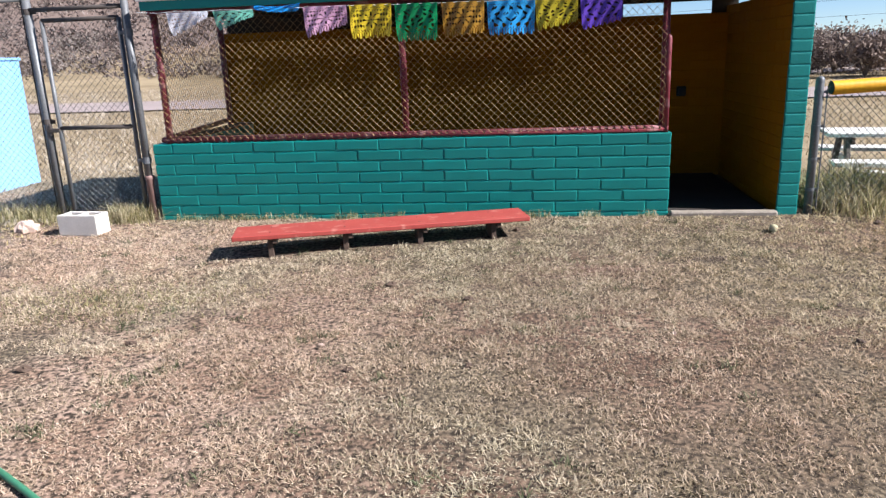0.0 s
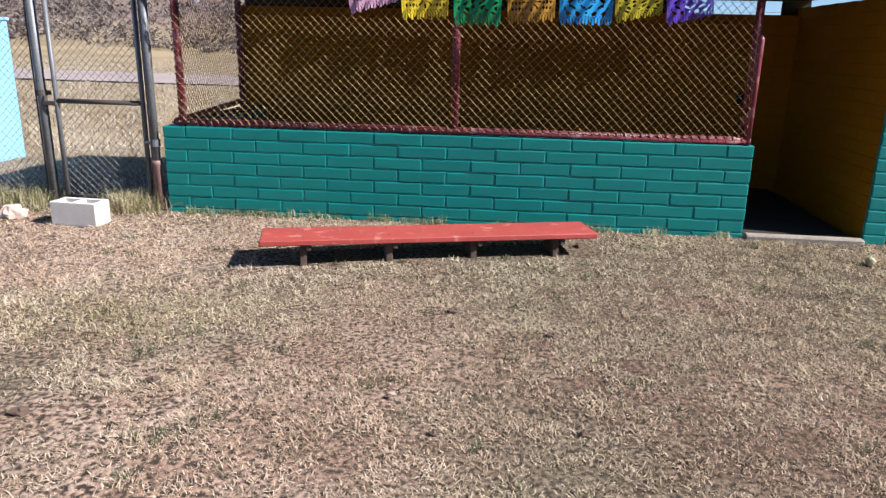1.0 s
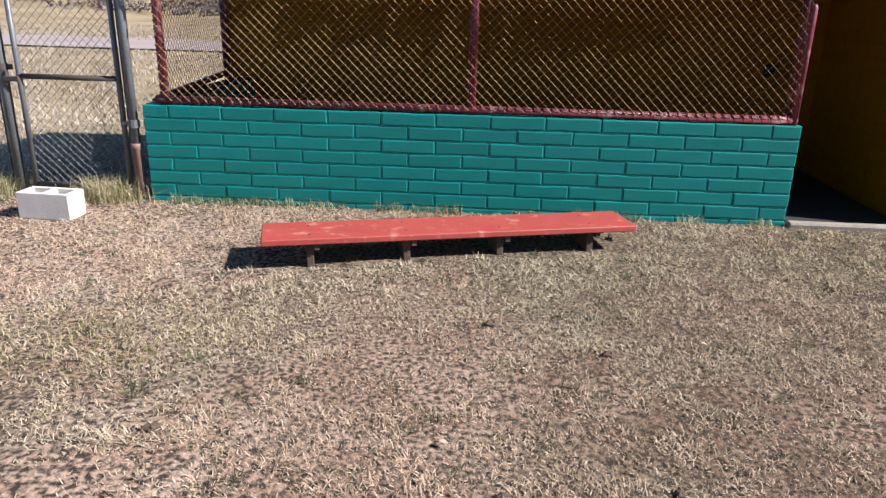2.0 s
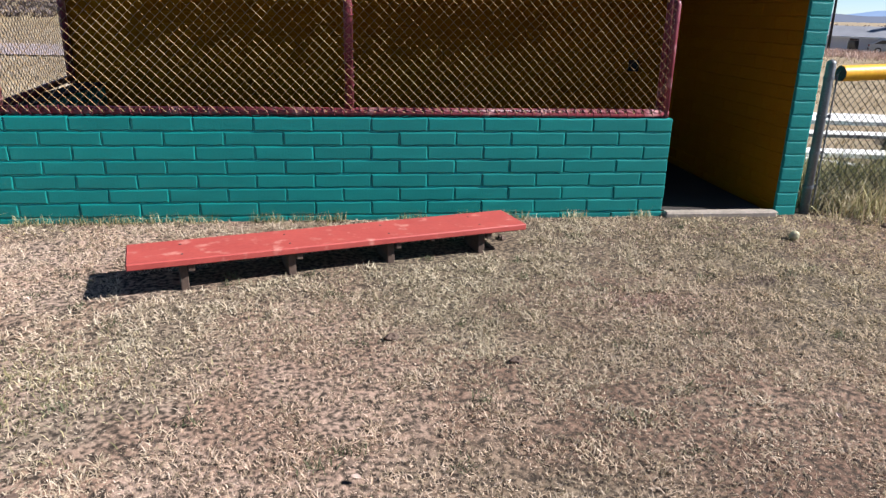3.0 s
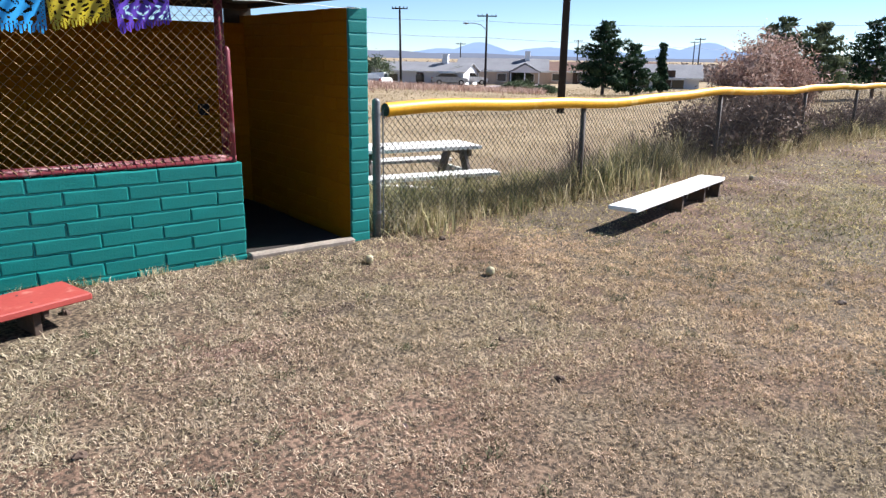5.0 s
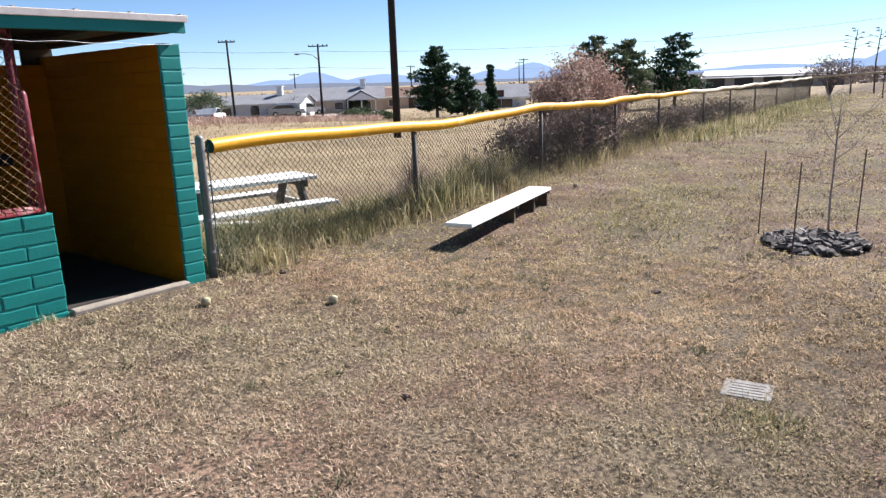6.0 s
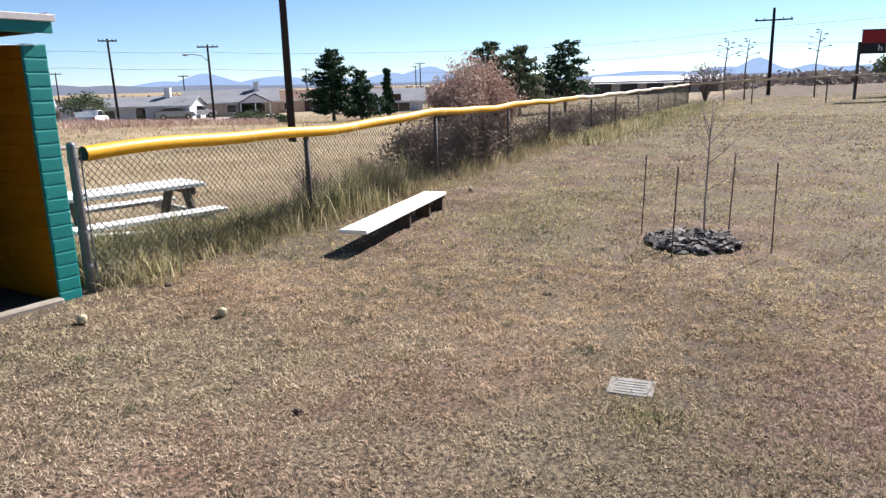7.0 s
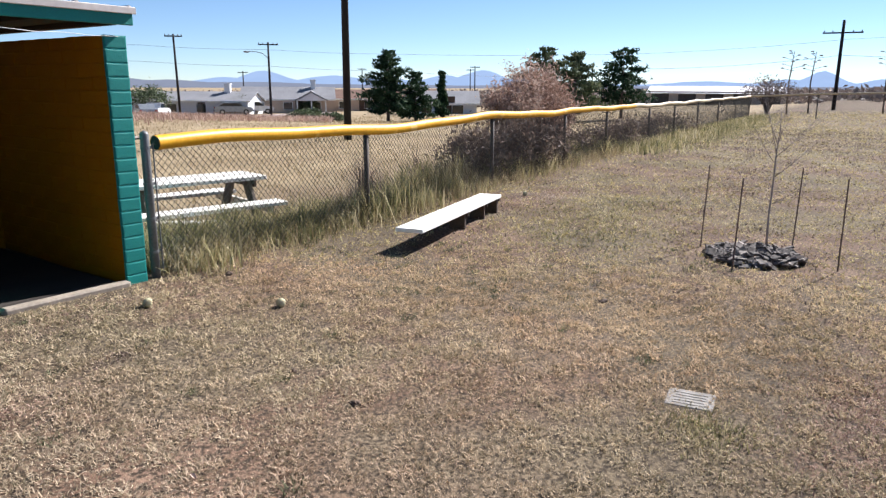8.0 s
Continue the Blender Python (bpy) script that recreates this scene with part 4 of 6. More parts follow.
def mulch():
    cx, cy = 7.06, -4.47
    t = thing("slate_bed", "ring of loose dark slate chips round the sapling", "stone bed", (cx, cy, gz(cx, cy)))
    rnd = random.Random(11)
    kinds = []
    for k in range(7):
        b = B().box((0, 0, 0), (0.13, 0.075, 0.02), ch=0.006)
        b.v = [(x * (1 + 0.5 * noise.noise(Vector((x * 20, y * 20, k * 3.0)))), y * (1 + 0.6 * noise.noise(Vector((y * 20, k * 5.0, x * 9)))), z2 * (1.2 + noise.noise(Vector((x * 30, y * 20, k))))) for x, y, z2 in b.v]
        me = b.mesh("chip")
        me.materials.append(M["slate"])
        kinds.append(me)
    for i in range(260):
        a, r = rnd.uniform(0, 2 * math.pi), math.sqrt(rnd.uniform(0.0, 1))
        x, y = 0.49 * r * math.cos(a), 0.43 * r * math.sin(a)
        if math.hypot(x - 0.45, y + 0.05) < 0.06:
            continue
        z = 0.012 + 0.04 * (1 - r) + rnd.uniform(0, 0.035)
        ob = part("chip", kinds[i % 7], None, t, at=pose(x, y, z, rnd.uniform(-35, 35), rnd.uniform(-35, 35), rnd.uniform(0, 360)))
        s = rnd.uniform(0.45, 0.95)
        ob.scale = (s, s, s)


# ---- outfield fence ----
FENCE = ((3.50, -0.345), (6.57, -0.26), (10.09, -0.16), (13.59, -0.06), (16.59, 0.02), (21.01, 0.14), (24.75, 0.25), (29.33, 0.37), (34.89, 0.53), (41.14, 0.70), (47.88, 0.89))
RAIL_Z = (1.15, 1.089, 1.128, 1.108, 1.107, 1.079, 1.066, 1.073, 1.071, 1.067, 1.074)


def outfield_fence():
    f = thing("outfield_fence", "low chain-link fence capped with a yellow pipe", "fence", (3.50, -0.345, gz(3.50, -0.345)))
    ox, oy, oz = 3.50, -0.345, gz(3.50, -0.345)

    def loc(q):
        return (q[0] - ox, q[1] - oy, q[2] - oz)
    x, y = FENCE[0]
    part("post", B().tube([loc(p) for p in ((x, y, -0.1), (x, y, 1.205), (x, y, 1.22), (x, y, 1.235))], [0.035, 0.035, 0.030, 0.010], 16), M["galv"], f, "thick galvanised end post with dome cap", smooth=True)
    part("tension_bar", B().tube([loc((x + 0.065, y - 0.01, 0.08)), loc((x + 0.065, y - 0.01, 1.13))], 0.006, 6), M["galv"], f)
    for zz in (0.25, 0.52, 0.80, 1.09):
        part("tension_band", B().tube([loc((x, y, zz)), loc((x, y, zz + 0.022))], 0.039, 14).box(loc((x + 0.05, y, zz + 0.011)), (0.05, 0.012, 0.022)), M["galv"], f)
    for (xx, yy), rz in zip(FENCE[1:], RAIL_Z[1:]):
        part("post", B().tube([loc((xx, yy + 0.02, gz(xx, yy) - 0.1)), loc((xx, yy + 0.02, rz - 0.03))], 0.031, 10), M["steel_dark"], f, smooth=True)
    fabric = B()
    for i in range(len(FENCE) - 1):
        (xa, ya), (xb, yb) = FENCE[i], FENCE[i + 1]
        za, zb = gz(xa, ya) + 0.02 - oz, gz(xb, yb) + 0.02 - oz
        link_fabric(fabric, (xa - ox, ya - oy), (xb - ox, yb - oy), za, RAIL_Z[i] - oz, zb, RAIL_Z[i + 1] - oz, 0.066 if i < 3 else 0.09, 0.0030 if i < 3 else 0.0034)
    part("chain_link", fabric, M["wire"], f)
    path = []
    for i in range(len(FENCE) - 1):
        (xa, ya), (xb, yb) = FENCE[i], FENCE[i + 1]
        n = int((xb - xa) / (0.014 if xb < 12 else 0.12))
        for k in range(n):
            t = k / n
            xx = xa + (xb - xa) * t
            if xx < 3.595:
                continue
            ts = t * t * (3 - 2 * t)
            zz = RAIL_Z[i] + (RAIL_Z[i + 1] - RAIL_Z[i]) * ts + 0.016 * math.sin(xx * 1.35 + 0.6) + 0.008 * math.sin(xx * 3.3)
            path.append(loc((xx, ya + (yb - ya) * t + 0.012 * math.sin(xx * 0.9), zz)))
    cut = [0]
    for i, q in enumerate(path):
        if q[0] + ox - (path[cut[-1]][0] + ox) > 3.05:
            cut.append(i)
    cut.append(len(path) - 1)
    for a, c in zip(cut, cut[1:]):
        seg = path[a:c + 1]
        fine = seg[-1][0] + ox < 15
        part("pipe_cap", B().tube(seg, [0.060 + (0.0007 * math.sin(i * 2.1) if fine else 0) for i in range(len(seg))], 14 if fine else 10, False), M["yellow_pipe"] if seg[0][0] + ox < 17 else M["pale_pipe"], f, "corrugated yellow plastic pipe" if seg[0][0] + ox < 17 else "pale tan plastic pipe", smooth=True)
    q = path[0]
    part("pipe_mouth", B().tube([q, (q[0] + 0.03, q[1], q[2])], 0.054, 14), M["black"], f)


def far_fence():
    f = thing("far_fence", "low far chain-link fence with a pale capped rail", "fence", (47.88, 0.89, gz(47.88, 0.89)))
    ox, oy, oz = 47.88, 0.89, gz(47.88, 0.89)
    d = Vector((-0.42, -0.907))
    top, fab = [], B()
    for i in range(12):
        x, y = d.x * 4.2 * i, d.y * 4.2 * i
        z = gz(ox + x, oy + y) - oz
        part("post", B().tube([(x, y, z - 0.1), (x, y, z + 1.38)], 0.03, 8), M["steel_dark"], f, smooth=True)
        top.append((x, y, z + 1.40))
    part("pipe_cap", B().tube(top, 0.055, 10), M["pale_pipe"], f, "pale plastic pipe on the far rail", smooth=True)
    for p, q in zip(top, top[1:]):
        link_fabric(fab, (p[0], p[1]), (q[0], q[1]), p[2] - 1.1, p[2], q[2] - 1.1, q[2], 0.14, 0.003)
    part("chain_link", fab, M["wire"], f)


# ---- picnic table ----


def picnic_table():
    t = thing("picnic_table", "weathered white wooden picnic table in tall grass", "picnic table", (5.33, 1.37, -0.10), -17.0)
    top, seat = 0.62, 0.365
    for i in range(5):
        part("plank", B().box((0.004 * (i % 2), -0.25 + i * 0.125, top), (1.66, 0.115, 0.046), ch=0.006), M["old_white"], t)
    part("fallen_plank", B().box((0, 0, 0), (1.25, 0.12, 0.04), ch=0.006, m=Matrix.Translation((-0.12, -0.86, seat - 0.10)) @ Matrix.Rotation(radians(-9), 4, "Z") @ Matrix.Rotation(radians(5), 4, "Y")), M["old_white"], t, "loose grey-white seat plank, fallen at one end")
    for s in (-1, 1):
        for k in range(2):
            part("seat_plank", B().box((0.006 * k, s * (0.56 + 0.135 * k), seat), (1.66, 0.128, 0.046), ch=0.006), M["old_white"], t)
    for x in (-0.62, 0.62):
        for s in (-1, 1):
            p0, p1 = Vector((x, s * 0.52, 0.0)), Vector((x, s * 0.18, top - 0.02))
            ang = math.atan2(p1.y - p0.y, p1.z - p0.z)
            part("leg", B().box((0, 0, 0), (0.042, 0.14, (p1 - p0).length), ch=0.004, m=Matrix.Translation((p0 + p1) / 2) @ Matrix.Rotation(-ang, 4, "X")), M["shaded_wood"], t)
        part("seat_bearer", B().box((x + 0.04, 0, seat - 0.06), (0.038, 1.42, 0.085), ch=0.004), M["old_white"], t)
        part("top_bearer", B().box((x + 0.04, 0, top - 0.06), (0.038, 0.66, 0.08), ch=0.004), M["dark_wood"], t)


# ---- poles, lines ----


def utility_pole(x, y, h, r, arm=0.0, arm_z=0.25, lean=(0, 0), lamp=None, arm_dir=(0.7, -0.7), label="dark wooden utility pole with a crossarm"):
    z = gz(x, y)
    t = thing("utility_pole", label, "utility pole", (x, y, z - 0.05))
    top = Vector((lean[0], lean[1], h))
    part("shaft", B().tube([(0, 0, 0), top * 0.5, top], [r, r * 0.86, r * 0.7], 12), M["pole"], t, smooth=True)
    if arm:
        d = Vector((*arm_dir, 0)).normalized()
        c = top * ((h - arm_z) / h)
        a = part("crossarm", B().box((0, 0, 0), (arm, 0.1, 0.12), ch=0.01, m=Matrix.Translation(c) @ Matrix.Rotation(math.atan2(d.y, d.x), 4, "Z")), M["pole"], t)
        for s in (-0.46, -0.25, 0.25, 0.46):
            q = c + d * (arm * s)
            part("insulator", B().tube([q + Vector((0, 0, 0.05)), q + Vector((0, 0, 0.12)), q + Vector((0, 0, 0.2))], [0.03, 0.05, 0.03], 8), M["galv"], a)
    if lamp:
        dx, dy, lz = lamp
        arm_ob = part("lamp_arm", B().tube([(0, 0, lz - 0.7), (dx * 0.3, dy * 0.3, lz - 0.15), (dx * 0.65, dy * 0.65, lz), (dx, dy, lz)], 0.035, 8), M["galv"], t)
        part("lamp_head", B().ball((dx * 1.08, dy * 1.08, lz - 0.03), 0.2, 1.9, 1.2, 0.5, 10), M["galv"], arm_ob)


def wire_run(pts, sag, r=0.012):
    b = B()
    for p, q in zip(pts, pts[1:]):
        p, q = Vector(p), Vector(q)
        b.tube([p.lerp(q, i / 14) - Vector((0, 0, sag * 4 * (i / 14) * (1 - i / 14))) for i in range(15)], r, 4, False)
    ob = part("power_line", b, M["black"])
    tagged(ob, "thin sagging overhead power line", "power line", "overhead lines")


def lines():
    utility_pole(18.4, 9.2, 12.5, 0.125, 0, label="tall dark wooden utility pole in the dry field")
    utility_pole(47.75, 52.47, 8.05, 0.13, 1.6, 0.2, (-0.1, 0.08), arm_dir=(0.75, -0.66))
    utility_pole(57.7, 50.0, 7.75, 0.14, 2.1, 0.25, (0, 0), lamp=(-1.6, 1.35, 6.75), arm_dir=(0.65, -0.76), label="wooden utility pole with crossarm and street lamp")
    utility_pole(69.8, -3.0, 7.4, 0.16, 3.0, 1.0, (0.0, 0.0), arm_dir=(0.05, -1))
    for x, y, h in ((95, 92, 7), (120, 84, 8), (150, 75, 8), (120, 58, 7.5), (130, 50, 7.5), (135, 43, 8), (128, 47, 8), (118, 46, 7.5), (80, 105, 8)):
        utility_pole(x, y, h, 0.13, 1.8, 0.25, label="distant wooden utility pole behind the houses")
    wire_run([(12, 88, 5.4), (45.8, 55.3, 5.3), (57.6, 50.1, 5.3), (70.3, 42.3, 5.2), (84.2, 26.2, 5.4), (88, 13, 5.7), (94.8, -2.4, 7.0), (98, -30, 8.4)], 0.12)
    wire_run([(12, 88, 4.0), (45.8, 55.3, 3.8), (57.6, 50.1, 3.6), (70.3, 42.3, 3.3), (95, 40, 3.0)], 0.12)
    wire_run([(68, 16, 3.3), (69.8, -3.1, 4.3), (66, -26, 4.0), (60, -60, 4.2)], 0.35)


# ---- trees and brush ----


def conifer(x, y, h, w, seed, label, material="needles", dense=1.0, base=0.12, leafsize=0.13):
    """A pine: tapered trunk, whorls of limbs, tufts of needles thick along each limb, with gaps between."""
    rnd = np.random.default_rng(seed)
    z = gz(x, y)
    t = thing("pine_tree", label, "tree", (x, y, z))
    part("trunk", B().tube([(0, 0, -0.1), (0.05, 0, h * 0.4), (0, 0.05, h * 0.95)], [h * 0.026, h * 0.018, h * 0.004], 8), M["bark"], t, smooth=True)
    P = []
    n = int(46 * dense)
    for i in range(n):
        f = base + (1 - base) * (i + rnd.uniform(-0.4, 0.4)) / n
        f = min(max(f, base), 0.99)
        ln = w * (0.16 + 0.84 * (1 - f) ** 0.8) * rnd.uniform(0.5, 1.2)
        a = i * 2.4 + rnd.uniform(-0.4, 0.4)
        d = Vector((math.cos(a), math.sin(a), rnd.uniform(0.0, 0.32)))
        p0 = Vector((0, 0, h * f))
        part("limb", B().tube([p0, p0 + d * ln * 0.6, p0 + d * ln + Vector((0, 0, 0.1 * ln))], [0.03, 0.02, 0.008], 5), M["bark"], t)
        k = int(140 * ln / w * dense) + 18
        s = rnd.uniform(0.25, 1.05, k)
        q = np.array(p0)[None] + np.array(d)[None] * (ln * s)[:, None]
        q = q + rnd.normal(size=(k, 3)) * np.array([0.15, 0.15, 0.085]) * (0.4 + ln * 0.45)
        P.append(q)
    leaves(np.concatenate(P), leafsize, "crown", M[material], t, 1.3)


def broadleaf(name, x, y, h, w, seed, label, material, leafsize, count, trunk=True, flat=0.8):
    """A crown of leaf clumps on forking limbs."""
    rnd = np.random.default_rng(seed)
    z = gz(x, y)
    t = thing(name, label, "tree" if trunk else "bush", (x, y, z))
    P = []
    for i in range(16):
        a = i * 2.4
        r = w * math.sqrt((i + 0.5) / 16) * rnd.uniform(0.7, 1.0)
        top = Vector((math.cos(a) * r, math.sin(a) * r, h * (1 - 0.45 * (r / w) ** 2) * rnd.uniform(0.72, 0.98)))
        if trunk:
            part("limb", B().tube([(0, 0, -0.05), (top.x * 0.2, top.y * 0.2, h * 0.3), top * 0.75, top], [0.05 * h / 3, 0.035 * h / 3, 0.018, 0.006], 5), M["bark"], t)
        k = count // 16
        P.append(np.array(top)[None] * np.array([0.92, 0.92, 0.86]) + rnd.normal(size=(k, 3)) * np.array([w * 0.20, w * 0.20, h * 0.11 * flat]))
    P = np.concatenate(P)
    P[:, 2] = np.abs(P[:, 2])
    leaves(P, leafsize, "crown", M[material], t, 1.2)


def stems(name, label, cx, cy, rx, ry, h, n, material, wid, lean, category="bush", parent=None):
    """A thicket of thin upright stems with side leaves."""
    a, r = rng.uniform(0, 2 * math.pi, n), np.sqrt(rng.uniform(0, 1, n))
    px, py = cx + rx * r * np.cos(a), cy + ry * r * np.sin(a)
    hh = h * (1 - 0.5 * r ** 2)
    ob = blades(n, px, py, hh, wid, lean, name, material)
    return tagged(ob, label, category, kind="stuff")


def reed_bush():
    t = thing("reed_bush", "tall dead reddish-brown bush beyond the fence", "bush", (15.2, 1.35, gz(15.2, 1.35)))
    rnd = np.random.default_rng(3)
    n = 520
    P = []
    b = B()
    for i in range(n):
        a, r = rnd.uniform(0, 2 * math.pi), math.sqrt(rnd.uniform(0, 1))
        x, y = 1.45 * r * math.cos(a), 0.6 * r * math.sin(a)
        hgt = 2.42 * (1 - 0.42 * r * r) * rnd.uniform(0.68, 1.03)
        tip = Vector((x * 1.3 + rnd.normal() * 0.14, y * 1.25 + rnd.normal() * 0.14, hgt))
        mid = Vector((x * 1.05, y * 1.05, hgt * 0.5))
        b.tube([(x * 0.7, y * 0.7, -0.03), mid, tip], [0.006, 0.005, 0.002], 3, False)
        k = 48
        s = rnd.uniform(0.2, 1.02, k) ** 0.7
        q = np.array(mid)[None] + (np.array(tip) - np.array(mid))[None] * (s * 2 - 1)[:, None]
        P.append(q + rnd.normal(size=(k, 3)) * 0.065)
    part("thicket", b, M["brush"], t)
    leaves(np.concatenate(P), 0.030, "foliage", M["reed"], t, 1.5)


def brush_along_fence():
    rnd = np.random.default_rng(21)
    for cx, cy, w, h, c in ((11.9, 0.95, 0.6, 0.85, 3200), (12.9, 0.9, 0.65, 0.95, 3600), (13.9, 0.85, 0.6, 0.95, 3400), (14.9, 0.95, 0.7, 0.9, 3400), (16.0, 1.2, 0.6, 0.7, 2600), (18.3, 1.3, 0.6, 0.6, 2200), (21.0, 1.2, 0.9, 0.7, 2400), (25.0, 1.4, 1.0, 0.75, 2200), (30.0, 1.5, 1.2, 0.8, 2200)):
        broadleaf("dry_shrub", cx * 0.9, cy - 0.42, h, w, int(cx * 10), "dark twiggy dead shrub against the chain-link fence", "brush", 0.035, c, True, 1.6)
    for cx, cy, hh, nn in ((9.3, 1.7, 0.85, 110), (9.55, 1.6, 0.6, 60), (10.5, 1.45, 0.8, 120), (8.3, 1.2, 0.6, 60)):
        stems("dead_weed", "dark dead weed stalks behind the fence", cx * 0.92, cy - 0.45, 0.16, 0.12, hh, nn, M["brush"], 0.012, 0.15)
    # tall grass on both sides of the fence
    n = 26000
    x = 3.56 + 26.0 * rng.uniform(0, 1, n) ** 1.6
    line = np.interp(x, [q[0] for q in FENCE], [q[1] for q in FENCE])
    y = line + rng.normal(0.42, 0.30, n)
    clump = np.array([noise.noise(Vector((a * 1.3, b * 1.3, 0))) for a, b in zip(x, y)])
    keep = clump > -0.12
    x, y, clump, line = x[keep], y[keep], clump[keep], line[keep]
    hh = (0.20 + 0.70 * np.clip(clump, 0, 1) + 0.14 * np.clip(y - line, -1, 1)).clip(0.08, 0.75)
    hh = hh * (1 - 0.5 * sstep(6.8, 5.8, x) * sstep(0.15, 0.5, y - line))
    tagged(blades(len(x), x, y, hh, 0.011, 0.30, "tall_grass", M["tall"]), "tall grey-green and straw grass along the fence", "grass", kind="stuff")
    n = 6500
    x = 3.56 + 5.5 * rng.uniform(0, 1, n)
    line = np.interp(x, [q[0] for q in FENCE], [q[1] for q in FENCE])
    y = line + rng.normal(0.26, 0.19, n)
    cl = np.array([noise.noise(Vector((p * 2.1, q * 2.1, 5))) for p, q in zip(x, y)])
    tagged(blades(n, x, y, np.clip(0.17 + 0.42 * cl, 0.05, 0.38), 0.009, 0.28, "tall_grass", M["tall"]), "thick tall grass at the fence's first bay", "grass", kind="stuff")
    n = 9000
    x = rng.uniform(17, 51, n)
    y = np.interp(x, [q[0] for q in FENCE], [q[1] for q in FENCE]) + rng.normal(-0.25, 0.55, n)
    tagged(blades(n, x, y, np.full(n, 0.28), 0.02, 0.35, "tall_grass", M["tall"]), "yellow-green grass along the fence's far bays", "grass", kind="stuff")
    n = 5000
    x = 3.56 + 26 * rng.uniform(0, 1, n)
    y = np.interp(x, [q[0] for q in FENCE], [q[1] for q in FENCE]) - 0.02 + rng.normal(0, 0.24, n)
    tagged(blades(n, x, y, np.full(n, 0.3), 0.006, 0.5, "straw_tufts", M["straw"]), "pale dead straw tufts along the fence", "grass", kind="stuff")


def turf():
    def zone(r0, r1, n, h, w, lean, a0, a1, mtl, nm, lab, cx=0.0, cy=-5.2):
        a = radians(a0) + rng.uniform(0, 1, n) * radians(a1 - a0) + rng.normal(0, 0.10, n)
        r = np.sqrt(r0 * r0 + (r1 * r1 - r0 * r0) * rng.uniform(0, 1, n)) * rng.normal(1.0, 0.07, n)
        x, y = cx + r * np.sin(a), cy + r * np.cos(a)
        fl = np.where(x < 3.45, -0.047 - 0.0956 * (x + 0.1395) - 0.025 - 0.06 * ((x > 2.2) & (x < 3.2)), np.interp(x, [q[0] for q in FENCE], [q[1] for q in FENCE]))
        bare = np.array([noise.noise(Vector((p * 0.9, q * 0.9, 3.3))) + 0.5 * noise.noise(Vector((p * 2.6, q * 2.6, 1.1))) for p, q in zip(x, y)])
        left = sstep(0.2, -2.2, x) * 0.30
        for bx, by, br in ((2.9, -0.5, 0.35), (1.5, -0.9, 0.28), (2.2, -0.8, 0.3), (-1.9, -3.0, 0.6), (-1.1, -2.6, 0.4), (9.6, -1.4, 1.0), (3.6, -5.75, 0.7), (2.0, -3.3, 0.25)):
            left = left + 0.55 * np.exp(-((x - bx) ** 2 + (y - by) ** 2) / br ** 2)
        if r1 < 12:
            left = left - 0.62 * np.array([noise.noise(Vector((p * 7.5, q * 7.5, 2.2))) + 0.5 * noise.noise(Vector((p * 15, q * 15, 4.2))) for p, q in zip(x, y)])
        else:
            left = left - 0.75 * np.array([noise.noise(Vector((p * 1.1, q * 2.0, 2.2))) + 0.8 * noise.noise(Vector((p * 3.0, q * 5.0, 4.2))) for p, q in zip(x, y)])
        bare = bare * 0.75
        keep = (y < fl) & (bare > -0.66 + left + rng.normal(0, 0.22, n)) & ~((np.abs(x - 3.426) < 0.07) & (np.abs(y + 4.611) < 0.085))
        for bx, by, ba, bl, bw in ((-0.235, -0.885, 10.2, 1.26, 0.17), (6.73, -1.355, 8.0, 1.22, 0.13)):
            # turf left out under the benches: dark bare soil deepens their shadow
            ca, sa = math.cos(radians(ba)), math.sin(radians(ba))
            keep &= ~((np.abs((x - bx) * ca + (y - by) * sa) < bl) & (np.abs((y - by) * ca - (x - bx) * sa) < bw))
        x, y = x[keep], y[keep]
        hh = np.array([noise.noise(Vector((p * 6.5, q * 6.5, 9.1))) for p, q in zip(x, y)])
        tagged(blades(len(x), x, y, h * np.clip(1.0 + 1.25 * hh, 0.4, 1.9), w, lean, nm, mtl), lab, "grass", kind="stuff")
    zone(0.6, 3.6, 250000, 0.030, 0.0041, 1.0, -75, 115, M["turf"], "turf", "short dead bermuda turf, straw and grey-green")
    zone(3.6, 6.2, 245000, 0.037, 0.0056, 1.0, -55, 112, M["turf"], "turf", "short dead turf before the dugout and benches")
    zone(6.2, 12, 140000, 0.042, 0.008, 1.1, -45, 110, M["turf_far"], "turf", "dry turf across the outfield")
    zone(11, 34, 95000, 0.05, 0.016, 1.15, 70, 112, M["turf_far"], "turf", "thin dry turf far out in the field")
    zone(30, 62, 38000, 0.08, 0.035, 1.15, 68, 104, M["turf_far"], "turf", "thin dry turf at the far fence")
    zone(0.6, 9.0, 24000, 0.05, 0.016, 1.0, 112, 286, M["turf"], "turf", "thin dead turf over the open infield")
    # dark clods and tufts
    n = 150
    x, y = rng.uniform(-3, 7, n), rng.uniform(-4.6, -0.6, n)
    X, Y = np.repeat(x, 26) + rng.normal(0, 0.035, n * 26), np.repeat(y, 26) + rng.normal(0, 0.025, n * 26)
    tagged(blades(len(X), X, Y, np.full(len(X), 0.05), 0.005, 0.7, "turf_tufts", M["weed"]), "scattered greenish-brown tufts in the turf", "grass", kind="stuff")
    n = 1500
    x, y = 5.0 + 27 * rng.uniform(0, 1, n) ** 1.5, rng.uniform(-9.5, -0.7, n)
    big = 0.05 + 0.006 * x
    X, Y = np.repeat(x, 14) + rng.normal(0, 1, n * 14) * np.repeat(big, 14) * 1.6, np.repeat(y, 14) + rng.normal(0, 1, n * 14) * np.repeat(big, 14) * 0.8
